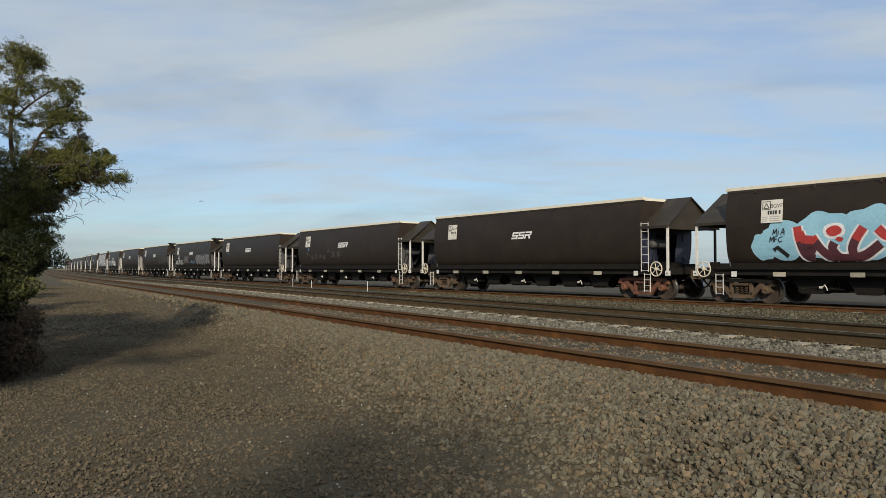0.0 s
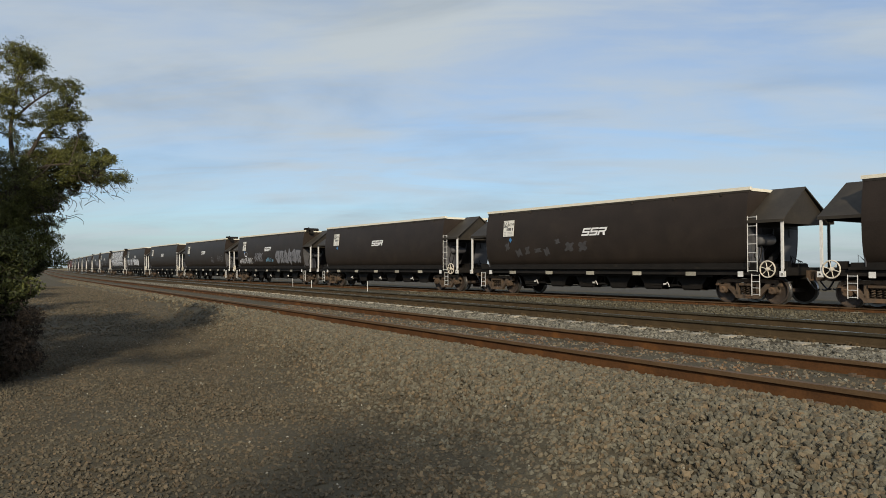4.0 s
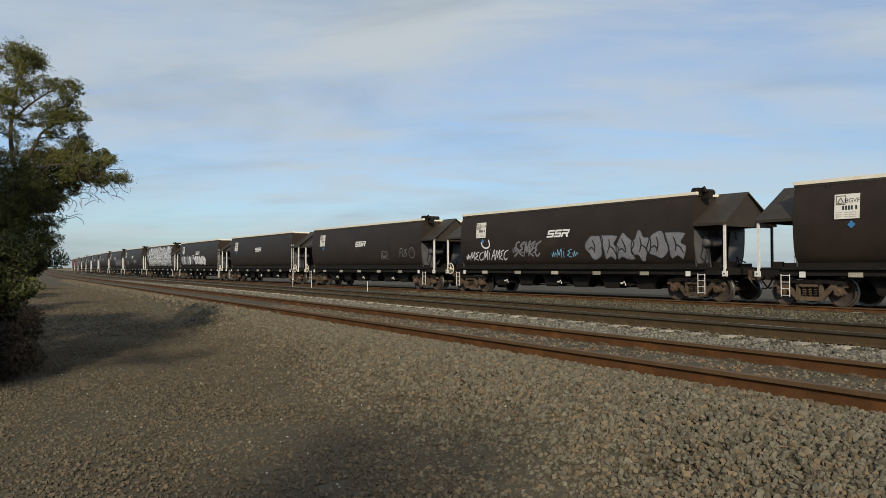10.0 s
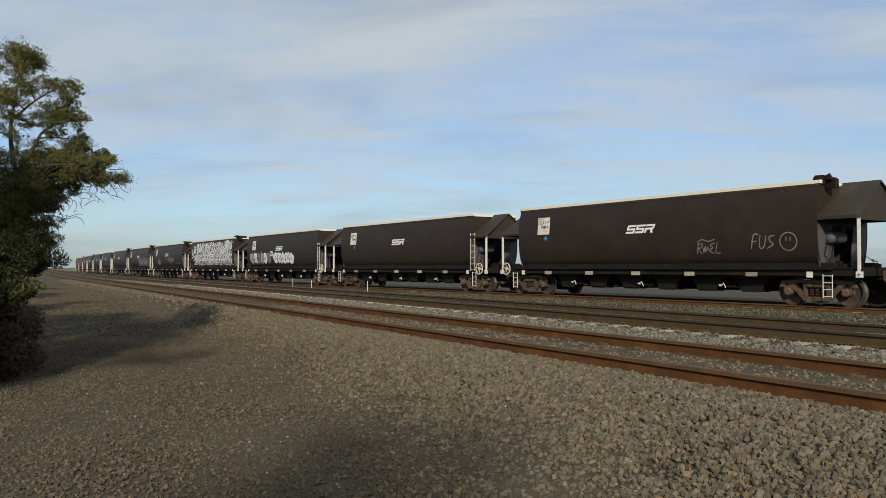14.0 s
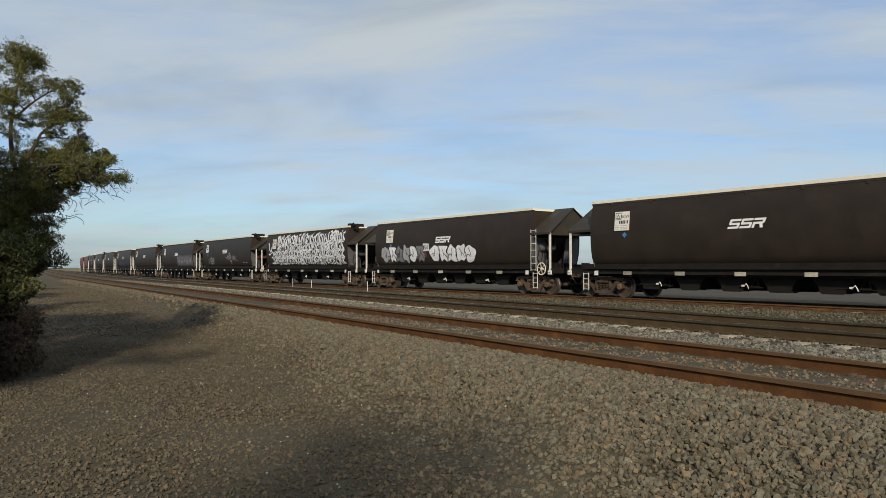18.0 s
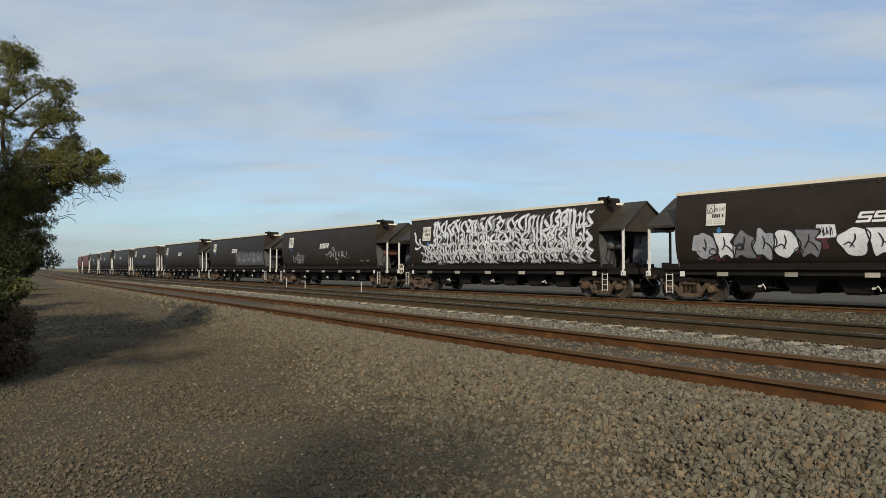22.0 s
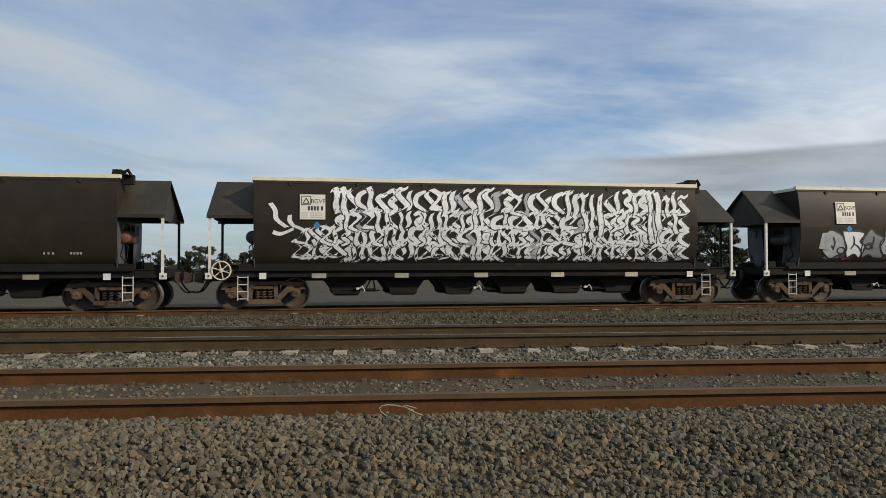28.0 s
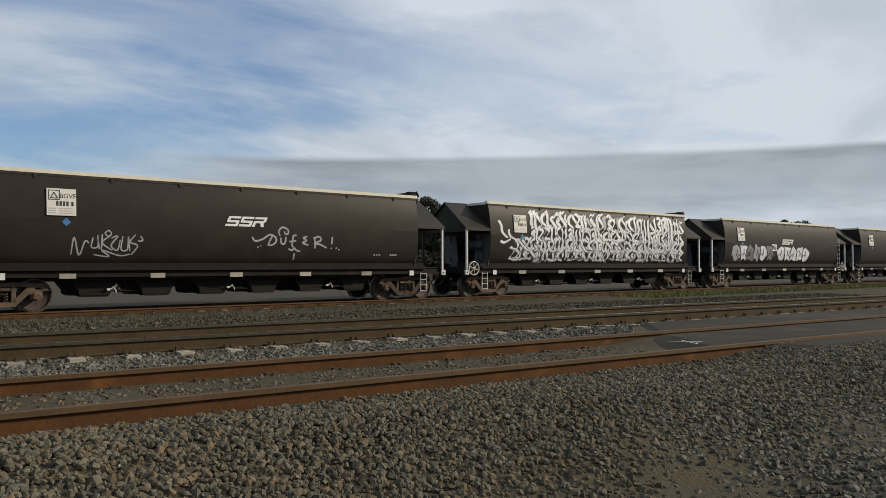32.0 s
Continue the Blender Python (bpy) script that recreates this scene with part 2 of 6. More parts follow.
M.update({
    "cream": mat("cream_cover_rail", (0.74, 0.70, 0.58), (0.60, 0.56, 0.45), 0.55, scale=3, fine=40, bump=0.05),
    "hood": mat("weathered_dark_hood", (0.040, 0.033, 0.024), (0.024, 0.020, 0.015), 0.6, scale=1.5, fine=20, bump=0.08, patch=((0.058, 0.048, 0.034), 1.2, 0.55, 0.8), per_object=0.15, spec=0.3),
    "end": mat("blue_grey_end_sheet", (0.080, 0.080, 0.088), (0.040, 0.040, 0.046), 0.6, scale=2, fine=25, bump=0.08, patch=((0.10, 0.10, 0.10), 1.4, 0.52, 0.75)),
    "white": mat("white_post_paint", (0.72, 0.72, 0.70), (0.50, 0.49, 0.46), 0.5, scale=5, fine=50, bump=0.05),
    "ivory": mat("ivory_handwheel_paint", (0.68, 0.63, 0.53), (0.48, 0.42, 0.33), 0.5, scale=8, fine=60, bump=0.05),
    "tag": mat("faded_tag_plate", (0.40, 0.38, 0.32), (0.24, 0.21, 0.15), 0.6, scale=6, fine=50, bump=0.05, per_object=0.3),
    "sill": mat("grimy_underframe", (0.0145, 0.0120, 0.0098), (0.0075, 0.0065, 0.0055), 0.75, scale=2.5, fine=30, bump=0.2, patch=((0.034, 0.027, 0.020), 1.6, 0.58, 0.82), spec=0.2),
    "bogie": mat("rust_brown_bogie", (0.115, 0.080, 0.053), (0.050, 0.037, 0.027), 0.85, scale=4, fine=35, bump=0.4, patch=((0.125, 0.075, 0.043), 3.0, 0.52, 0.72), per_object=0.3, spec=0.3),
    "wheel": mat("rusty_wheel", (0.085, 0.062, 0.046), (0.045, 0.034, 0.028), 0.7, 0.3, scale=5, fine=40, bump=0.3),
    "tread": mat("polished_wheel_tread", (0.35, 0.34, 0.33), (0.22, 0.21, 0.20), 0.35, 0.9, scale=5, fine=40, bump=0.05),
    "rusty": mat("rusty_red_paint", (0.20, 0.075, 0.042), (0.085, 0.045, 0.032), 0.8, scale=4, fine=30, bump=0.2),
    "black": mat("black_rubber", (0.020, 0.020, 0.020), (0.013, 0.013, 0.013), 0.6, scale=5, fine=50, bump=0.1),
    "plate": mat("white_number_plate", (0.70, 0.68, 0.62), (0.58, 0.56, 0.50), 0.5, scale=4, fine=40, bump=0.02),
    "ink": mat("black_plate_ink", (0.03, 0.03, 0.03), (0.02, 0.02, 0.02), 0.5, scale=4, fine=40, bump=0.0),
    "faint": mat("faint_grey_ink", (0.42, 0.41, 0.40), (0.34, 0.33, 0.32), 0.6, scale=4, fine=40, bump=0.0),
    "logo": mat("white_logo_paint", (0.80, 0.80, 0.79), (0.66, 0.66, 0.65), 0.45, scale=5, fine=40, bump=0.02),
    "blue": mat("blue_marker_paint", (0.05, 0.20, 0.45), (0.035, 0.14, 0.33), 0.5, scale=5, fine=40, bump=0.02),
    "spray_white": mat("white_spray_paint", (0.74, 0.75, 0.77), (0.50, 0.51, 0.54), 0.6, scale=1.8, fine=14, bump=0.03, contrast=(0.3, 0.6)),
    "spray_pale": mat("thin_pale_spray_paint", (0.40, 0.41, 0.44), (0.22, 0.23, 0.25), 0.6, scale=2.5, fine=20, bump=0.03),
    "spray_grey": mat("grey_spray_paint", (0.22, 0.22, 0.235), (0.13, 0.13, 0.14), 0.6, scale=1.8, fine=16, bump=0.03),
    "spray_dim": mat("worn_dark_spray_paint", (0.112, 0.116, 0.130), (0.055, 0.057, 0.064), 0.6, scale=1.8, fine=16, bump=0.03),
    "smudge": mat("rubbed_pale_paint", (0.060, 0.057, 0.058), (0.030, 0.026, 0.024), 0.6, scale=5, fine=26, bump=0.03),
    "spray_black": mat("black_spray_paint", (0.016, 0.016, 0.018), (0.011, 0.011, 0.012), 0.5, scale=3, fine=20, bump=0.03),
    "spray_cyan": mat("pale_cyan_spray_paint", (0.30, 0.55, 0.68), (0.22, 0.43, 0.56), 0.6, scale=1.2, fine=14, bump=0.03),
    "spray_red": mat("red_spray_paint", (0.48, 0.045, 0.035), (0.30, 0.035, 0.035), 0.55, scale=1.8, fine=14, bump=0.03),
    "spray_plum": mat("plum_spray_paint", (0.11, 0.030, 0.040), (0.05, 0.018, 0.025), 0.55, scale=1.8, fine=14, bump=0.03),
    "spray_blue": mat("pale_blue_marker_spray", (0.20, 0.42, 0.58), (0.14, 0.30, 0.44), 0.6, scale=1.8, fine=14, bump=0.03),
    "red_body": mat("red_oxide_wagon_paint", (0.17, 0.050, 0.034), (0.10, 0.032, 0.024), 0.6, scale=1.3, fine=24, bump=0.06),
    "concrete": mat("pale_concrete_sleeper", (0.34, 0.305, 0.24), (0.21, 0.186, 0.146), 0.85, scale=6, fine=50, bump=0.3, per_object=0.2),
    "timber": mat("rust_stained_sleeper", (0.105, 0.077, 0.048), (0.060, 0.044, 0.029), 0.9, scale=5, fine=45, bump=0.5, per_object=0.35, patch=((0.19, 0.085, 0.030), 2.2, 0.54, 0.68), spec=0.2),
    "timber_far": mat("grimy_brown_sleeper", (0.085, 0.068, 0.045), (0.048, 0.039, 0.027), 0.9, scale=5, fine=45, bump=0.5, per_object=0.4, spec=0.2),
    "asphalt": mat("worn_asphalt", (0.042, 0.037, 0.027), (0.026, 0.023, 0.017), 0.95, scale=1.4, fine=60, bump=0.4, dist=0.008, patch=((0.066, 0.058, 0.043), 0.7, 0.5, 0.75), spec=0.2),
    "road": mat("pale_gravel_road", (0.074, 0.066, 0.052), (0.050, 0.044, 0.035), 0.95, scale=0.5, fine=30, bump=0.3, dist=0.008, spec=0.15),
    "soil": mat("rusty_sandy_soil", (0.105, 0.078, 0.046), (0.060, 0.046, 0.029), 0.95, scale=3, fine=45, bump=0.7, dist=0.012, patch=((0.20, 0.098, 0.034), 1.7, 0.50, 0.66), spec=0.15),
    "navy": mat("dark_blue_sprayed_sheet", (0.030, 0.034, 0.075), (0.016, 0.018, 0.034), 0.6, scale=2, fine=18, bump=0.05),
    "chip": mat("pale_quartz_chip", (0.34, 0.32, 0.26), (0.20, 0.185, 0.15), 0.8, scale=20, fine=80, bump=0.2, per_island=0.3, spec=0.3),
    "field": mat("bleached_dry_grass_plain", (0.20, 0.168, 0.100), (0.13, 0.11, 0.065), 0.95, scale=0.05, fine=0.7, bump=0.2, spec=0.1),
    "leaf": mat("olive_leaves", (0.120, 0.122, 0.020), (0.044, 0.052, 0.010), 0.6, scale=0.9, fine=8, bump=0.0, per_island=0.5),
    "leaf_dark": mat("dark_bush_and_shaded_leaves", (0.086, 0.092, 0.018), (0.030, 0.038, 0.008), 0.65, scale=0.9, fine=8, bump=0.0, per_island=0.5),
    "leaf_far": mat("dark_gum_leaves", (0.062, 0.070, 0.034), (0.030, 0.036, 0.018), 0.7, scale=0.4, fine=4, bump=0.0, per_island=0.4),
    "twig": mat("dry_brown_twigs", (0.042, 0.029, 0.018), (0.020, 0.014, 0.009), 0.95, scale=4, fine=30, bump=0.0, per_island=0.4),
    "bark": mat("grey_brown_bark", (0.062, 0.048, 0.034), (0.030, 0.024, 0.017), 0.9, scale=5, fine=40, bump=0.6, dist=0.02),
    "grass": mat("dry_yellow_green_grass", (0.15, 0.16, 0.035), (0.08, 0.10, 0.02), 0.8, scale=1.0, fine=9, bump=0.0, per_island=0.4),
    "straw": mat("bleached_straw", (0.115, 0.097, 0.058), (0.075, 0.062, 0.038), 0.85, scale=3, fine=9, bump=0.0, per_island=0.3),
    "feather": mat("black_feathers", (0.020, 0.020, 0.022), (0.012, 0.012, 0.014), 0.6, scale=20, fine=90, bump=0.1),
    "wire": mat("pale_wire", (0.42, 0.37, 0.28), (0.30, 0.26, 0.2), 0.6, scale=20, fine=60, bump=0.0),
})


# ---- builders ----
def add_box(bm, x0, x1, y0, y1, z0, z1):
    v = [bm.verts.new((x, y, z)) for x in (x0, x1) for y in (y0, y1) for z in (z0, z1)]
    for f in ((0, 1, 3, 2), (4, 6, 7, 5), (0, 4, 5, 1), (2, 3, 7, 6), (0, 2, 6, 4), (1, 5, 7, 3)):
        bm.faces.new([v[k] for k in f])
    return v


def link(name, bm, material, parent=None, smooth=False):
    bmesh.ops.recalc_face_normals(bm, faces=bm.faces)
    if smooth:
        for e in bm.edges:
            e.smooth = e.calc_face_angle(3.0) < 0.6
        for f in bm.faces:
            f.smooth = True
    me = bpy.data.meshes.new(name)
    bm.to_mesh(me)
    bm.free()
    for m in (material if isinstance(material, (list, tuple)) else [material]):
        me.materials.append(m)
    ob = new(name, me)
    if parent:
        ob.parent = parent
    return ob


def part(name, bm, material, parent, label="", smooth=False):
    ob = link(name, bm, material, parent, smooth)
    return tagged(ob, label) if label else ob


# ---- the lie of the tracks and of the ground ----
def smooth01(a, b, x):
    t = min(1.0, max(0.0, (x - a) / (b - a)))
    return t * t * (3 - 2 * t)


def bend(x):
    """All tracks swing away in the far distance."""
    if x > -60:
        return 0.0
    if x > -118:
        return 0.0003 * (x + 60) ** 2
    return 1.01 + 0.0348 * (-118 - x)


# slope of the far track by x: a long easy curve that straightens out in the distance
FAR_X = (-350, -250, -180, -130, -90, -60, -35, -10, 0)
FAR_SLOPE = (-0.0336, -0.0341, -0.0378, -0.0117, 0.0307, 0.0537, 0.0742, 0.076, 0.10)
LINE_X = np.arange(-1200.0, 400.5, 0.5)
LINE_M = np.interp(LINE_X, FAR_X, FAR_SLOPE)
LINE_Y = np.concatenate([[0], np.cumsum((LINE_M[1:] + LINE_M[:-1]) * 0.25)])
LINE_Y += 22.13 - np.interp(-10.0, LINE_X, LINE_Y)


def train_y(x):
    """Centre line of the far track."""
    return float(np.interp(x, LINE_X, LINE_Y))


NEAR, MID, GAUGE = 6.235, 10.55, 1.67
Z_NEAR, Z_MID, Z_FAR = 0.0, 0.035, -0.265


def ground_z(x, y):
    y -= bend(x)
    left = smooth01(-10, -32, x)
    right = smooth01(6.8, 8.4, x)
    toe, crest = 3.0 + 1.6 * left, 4.75
    low = -0.66 + 0.42 * left + 0.10 * smooth01(2, 9, x)
    z = low + (-0.14 + 0.085 * right * (1 - smooth01(8.2, 9.0, y)) - low) * smooth01(toe, crest, y)
    z = z + (-0.40 + 0.14) * smooth01(12.3, 14.2, y) - 0.03 * smooth01(8.5, 9.0, y) * (1 - smooth01(9.35, 9.6, y))
    return z


# ---- ground ----
def ground():
    xs = np.concatenate([[-3000, -1500, -800, -500], np.arange(-360, -80, 20), np.arange(-80, -24, 4), np.arange(-24, 24, 0.5), np.arange(24, 80, 4), np.arange(80, 400, 40), [500, 800, 1500, 3000]])
    ys = np.concatenate([[-3000, -1200, -500, -200, -80, -40, -20, -10], np.arange(-6, 0, 1.0), np.arange(0, 15, 0.25), np.arange(15, 40, 1.5), [45, 60, 80, 120, 200, 400, 800, 1500, 3000]])
    verts = []
    for x in xs:
        for y in ys:
            yy = y + (bend(x) if -5 < y < 45 else 0.0)
            z = ground_z(x, yy) + (0.02 * noise.noise((x * 0.7, y * 0.7, 0)) if abs(x) < 30 and y < 5 else 0)
            verts.append((x, yy, z))
    ny = len(ys)
    faces = [(a * ny + b, (a + 1) * ny + b, (a + 1) * ny + b + 1, a * ny + b + 1) for a in range(len(xs) - 1) for b in range(ny - 1)]
    me = bpy.data.meshes.new("ground")
    me.from_pydata(verts, [], faces)
    me.materials.append(M["dirt"])
    me.shade_smooth()
    return tagged(new("ground", me), "flat packed dirt and gravel plain beside the railway", "ground", kind="structure")


ground()


# ---- rails ----
def rail_mesh(path, z_top, height=0.17):
    """A flat-bottomed rail swept along a path of (x, y)."""
    prof = [(-0.036, 0), (0.036, 0), (0.036, -0.036), (0.009, -0.05), (0.009, -height + 0.022), (0.068, -height + 0.008), (0.068, -height), (-0.068, -height), (-0.068, -height + 0.008), (-0.009, -height + 0.022), (-0.009, -0.05), (-0.036, -0.036)]
    bm = bmesh.new()
    rings = []
    for k, (x, y) in enumerate(path):
        a, b = path[max(0, k - 1)], path[min(len(path) - 1, k + 1)]
        d = Vector((b[0] - a[0], b[1] - a[1], 0)).normalized()
        n = Vector((-d.y, d.x, 0))
        rings.append([bm.verts.new((x + n.x * p, y + n.y * p, z_top + q)) for p, q in prof])
    for r0, r1 in zip(rings, rings[1:]):
        for k in range(len(prof)):
            f = bm.faces.new((r0[k], r0[(k + 1) % len(prof)], r1[(k + 1) % len(prof)], r1[k]))
            f.material_index = 1 if k in (0, 11) else 0
    for r in (rings[0], rings[-1]):
        bm.faces.new(r)
    return bm


def stations(x0, x1):
    return [x for x in list(range(-900, -160, 60)) + list(range(-160, 60, 8)) + list(range(60, 400, 40)) if x0 <= x <= x1]


def offset_path(fn, off, x0=-900, x1=400):
    out = []
    for x in stations(x0, x1):
        m = (fn(x + 0.5) - fn(x - 0.5))
        n = Vector((-m, 1, 0)).normalized()
        out.append((x + n.x * off, fn(x) + n.y * off))
    return out


def near_y(x):
    return NEAR + bend(x)


def mid_y(x):
    return MID + bend(x)


# ---- train ----
PITCH, SPEED = 16.7125, 5.24
XS = np.arange(-1200.0, 400.0, 0.5)
YS = np.array([train_y(float(x)) for x in XS])
ARC = np.concatenate([[0], np.cumsum(np.hypot(np.diff(XS), np.diff(YS)))])
ARC -= np.interp(-7.45, XS, ARC)


def on_track(s):
    return float(np.interp(s, ARC, XS)), float(np.interp(s, ARC, YS))


def wagon_pose(n, t):
    s = (8 - n) * PITCH + SPEED * (t - 26.0) + 0.28 * smooth01(28.0, 32.0, t)  # gathers speed slightly
    (xa, ya), (xb, yb) = on_track(s - 6.3), on_track(s + 6.3)
    return pose((xa + xb) / 2, (ya + yb) / 2, Z_FAR, 0, 0, math.degrees(math.atan2(yb - ya, xb - xa)))


WAGONS = 18


# ---- shared mesh makers ----
def mesh(name, bm, mats, smooth=False):
    bmesh.ops.recalc_face_normals(bm, faces=bm.faces)
    if smooth:
        for e in bm.edges:
            e.smooth = e.calc_face_angle(3.0) < 0.6
        for f in bm.faces:
            f.smooth = True
    me = bpy.data.meshes.new(name)
    bm.to_mesh(me)
    bm.free()
    for m in (mats if isinstance(mats, (list, tuple)) else [mats]):
        me.materials.append(m)
    return me


def put(name, me, parent=None, at=(0, 0, 0), label=""):
    ob = new(name, me)
    ob.parent = parent
    ob.location = at
    return tagged(ob, label) if label else ob


def tube(bm, points, r, sides=6, cap=True):
    """A round bar along points; r is one radius or one for each point."""
    pts = [Vector(p) for p in points]
    rs = r if isinstance(r, (list, tuple)) else [r] * len(pts)
    rings, up = [], None
    for k, p in enumerate(pts):
        d = (pts[min(k + 1, len(pts) - 1)] - pts[max(k - 1, 0)]).normalized()
        side = d.cross(Vector((0, 0, 1)) if abs(d.z) < 0.9 else Vector((0, 1, 0))).normalized()
        up = side.cross(d)
        rings.append([bm.verts.new(p + (side * math.cos(a) + up * math.sin(a)) * rs[k]) for a in (2 * math.pi * j / sides for j in range(sides))])
    for a, b in zip(rings, rings[1:]):
        for j in range(sides):
            bm.faces.new((a[j], a[(j + 1) % sides], b[(j + 1) % sides], b[j]))
    if cap:
        bm.faces.new(rings[0])
        bm.faces.new(rings[-1])


def extrude_xz(bm, outline, y0, y1):
    """A plate with an outline in x, z, from y0 to y1."""
    a = [bm.verts.new((x, y0, z)) for x, z in outline]
    b = [bm.verts.new((x, y1, z)) for x, z in outline]
    bm.faces.new(a)
    bm.faces.new(list(reversed(b)))
    for k in range(len(a)):
        j = (k + 1) % len(a)
        bm.faces.new((a[k], b[k], b[j], a[j]))


def ring_xz(bm, cx, cz, y, r, t, n=20):
    pts = [(cx + r * math.cos(2 * math.pi * k / n), y, cz + r * math.sin(2 * math.pi * k / n)) for k in range(n + 1)]
    tube(bm, pts, t, 6, cap=False)


# ---- grain wagon ----
PROF = [(1.27, 1.24), (1.35, 1.31), (1.50, 1.365), (1.75, 1.415), (2.05, 1.445), (2.40, 1.455), (2.78, 1.44), (3.09, 1.405), (3.35, 1.355), (3.57, 1.30)]
PZ, PW = [p[0] for p in PROF], [p[1] for p in PROF]
END = 6.60


def side_w(z):
    return float(np.interp(z, PZ, PW))


def m_body(what, sy=0):
    bm = bmesh.new()

    def shell(x0, x1, z_lo, steps):
        zs = [z for z in PZ if z > z_lo + 0.02]
        zs = [z_lo] + zs
        rings = []
        for k in range(steps + 1):
            x = x0 + (x1 - x0) * k / steps
            rings.append([bm.verts.new((x, -side_w(z), z)) for z in zs] + [bm.verts.new((x, side_w(z), z)) for z in reversed(zs)])
        for a, b in zip(rings, rings[1:]):
            for j in range(len(a)):
                bm.faces.new((a[j], b[j], b[(j + 1) % len(a)], a[(j + 1) % len(a)]))
        bm.faces.new(rings[0])
        bm.faces.new(rings[-1])

    if what == 0:
        shell(-5.55, 5.55, 1.27, 10)
        return mesh("body", bm, M["body"], True)
    if sy == 0:
        shell(what * 5.55, what * END, 2.40, 1)
        return mesh("body_end", bm, M["body"], True)
    zs = [z for z in PZ if z <= 2.40]  # a cheek that carries the side sheet to the end
    quads = []
    for x in (what * 5.55, what * END):
        quads.append([bm.verts.new((x, sy * side_w(z), z)) for z in zs] + [bm.verts.new((x, sy * (side_w(z) - 0.05), z)) for z in reversed(zs)])
    a, b = quads
    for j in range(len(a)):
        bm.faces.new((a[j], b[j], b[(j + 1) % len(a)], a[(j + 1) % len(a)]))
    bm.faces.new(b)
    bm.faces.new(a)
    return mesh("side_cheek", bm, M["body"], True)


def m_end_sheet(sgn):
    bm = bmesh.new()
    x0, x1 = sgn * (END - 0.02), sgn * 5.60
    for w0, w1, d in ((-1.29, 1.29, 0.0),):
        v = [bm.verts.new(p) for p in ((x0, w0, 2.42), (x0, w1, 2.42), (x1, w1, 1.32), (x1, w0, 1.32), (x0 + sgn * 0.03, w0, 2.42), (x0 + sgn * 0.03, w1, 2.42), (x1 + sgn * 0.03, w1, 1.32), (x1 + sgn * 0.03, w0, 1.32))]
        for f in ((4, 5, 6, 7), (0, 3, 2, 1), (0, 1, 5, 4), (2, 3, 7, 6), (1, 2, 6, 5), (3, 0, 4, 7)):
            bm.faces.new([v[k] for k in f])
    for y in (-0.95, 0.0, 0.95):  # stiffening braces
        extrude_xz(bm, [(sgn * (END + 0.02), 2.40), (sgn * (END + 0.02), 2.15), (sgn * 6.05, 1.32), (sgn * 5.75, 1.32)], y - 0.03, y + 0.03)
    return mesh("end_sheet", bm, M["end"])


def m_end_wing(sgn, sy):
    """The upright plate beside the sloping end sheet, wider at the top."""
    bm = bmesh.new()
    o = [(1.405, 2.43), (0.62, 2.43), (0.46, 1.15), (1.27, 1.15), (1.37, 1.55)]
    x0 = sgn * (END - 0.035)
    a = [bm.verts.new((x0, sy * y, z)) for y, z in o]
    b = [bm.verts.new((x0 + sgn * 0.03, sy * y, z)) for y, z in o]
    bm.faces.new(a), bm.faces.new(list(reversed(b)))
    for k in range(5):
        bm.faces.new((a[k], b[k], b[(k + 1) % 5], a[(k + 1) % 5]))
    return mesh("end_wing", bm, M["end"])


def m_cover():
    bm = bmesh.new()
    for sy in (-1, 1):
        a, b = sorted((sy * 1.20, sy * 1.335))
        add_box(bm, -END - 0.06, END + 0.06, a, b, 3.585, 3.685)
    add_box(bm, -END - 0.03, END + 0.03, -1.22, 1.22, 3.56, 3.65)
    return mesh("cover_rail", bm, M["cream"])


def m_top_lip():
    bm = bmesh.new()
    for sy in (-1, 1):
        a, b = sorted((sy * 1.28, sy * 1.325))
        add_box(bm, -END - 0.02, END + 0.02, a, b, 3.52, 3.58)
    for k in range(7):
        x = -5.6 + k * 1.87
        add_box(bm, x - 0.035, x + 0.035, -1.355, -1.29, 3.45, 3.55)
        add_box(bm, x - 0.035, x + 0.035, 1.29, 1.355, 3.45, 3.55)
    return mesh("top_lip", bm, M["hood"])


def m_hood(sgn):
    """A bent roof sheet with turned-down edges, its end raked."""
    bm = bmesh.new()
    xa, xb, xr = sgn * (END - 0.05), sgn * 7.84, sgn * 7.72
    o = [(-1.44, 2.52), (-1.44, 2.61), (0, 3.67), (1.44, 2.61), (1.44, 2.52), (1.41, 2.52), (1.41, 2.585), (0, 3.62), (-1.41, 2.585), (-1.41, 2.52)]
    a = [bm.verts.new((xa, y, z)) for y, z in o]
    b = [bm.verts.new((xb if y else xr, y, z)) for y, z in o]
    n = len(o)
    for k in range(n):
        bm.faces.new((a[k], b[k], b[(k + 1) % n], a[(k + 1) % n]))
    for r in (a, b):
        for k in range(4):
            bm.faces.new((r[k], r[k + 1], r[8 - k], r[9 - k]))
    return mesh("end_hood", bm, M["hood"])


def m_gable(sgn):
    bm = bmesh.new()
    x = sgn * 7.66
    a = [bm.verts.new((x, y, z)) for y, z in ((0, 3.61), (-1.36, 2.61), (-1.36, 2.49), (1.36, 2.49), (1.36, 2.61))]
    b = [bm.verts.new((x - sgn * 0.03, v.co.y, v.co.z)) for v in a]
    bm.faces.new(a), bm.faces.new(list(reversed(b)))
    for k in range(5):
        bm.faces.new((a[k], b[k], b[(k + 1) % 5], a[(k + 1) % 5]))
    return mesh("gable", bm, M["hood"])


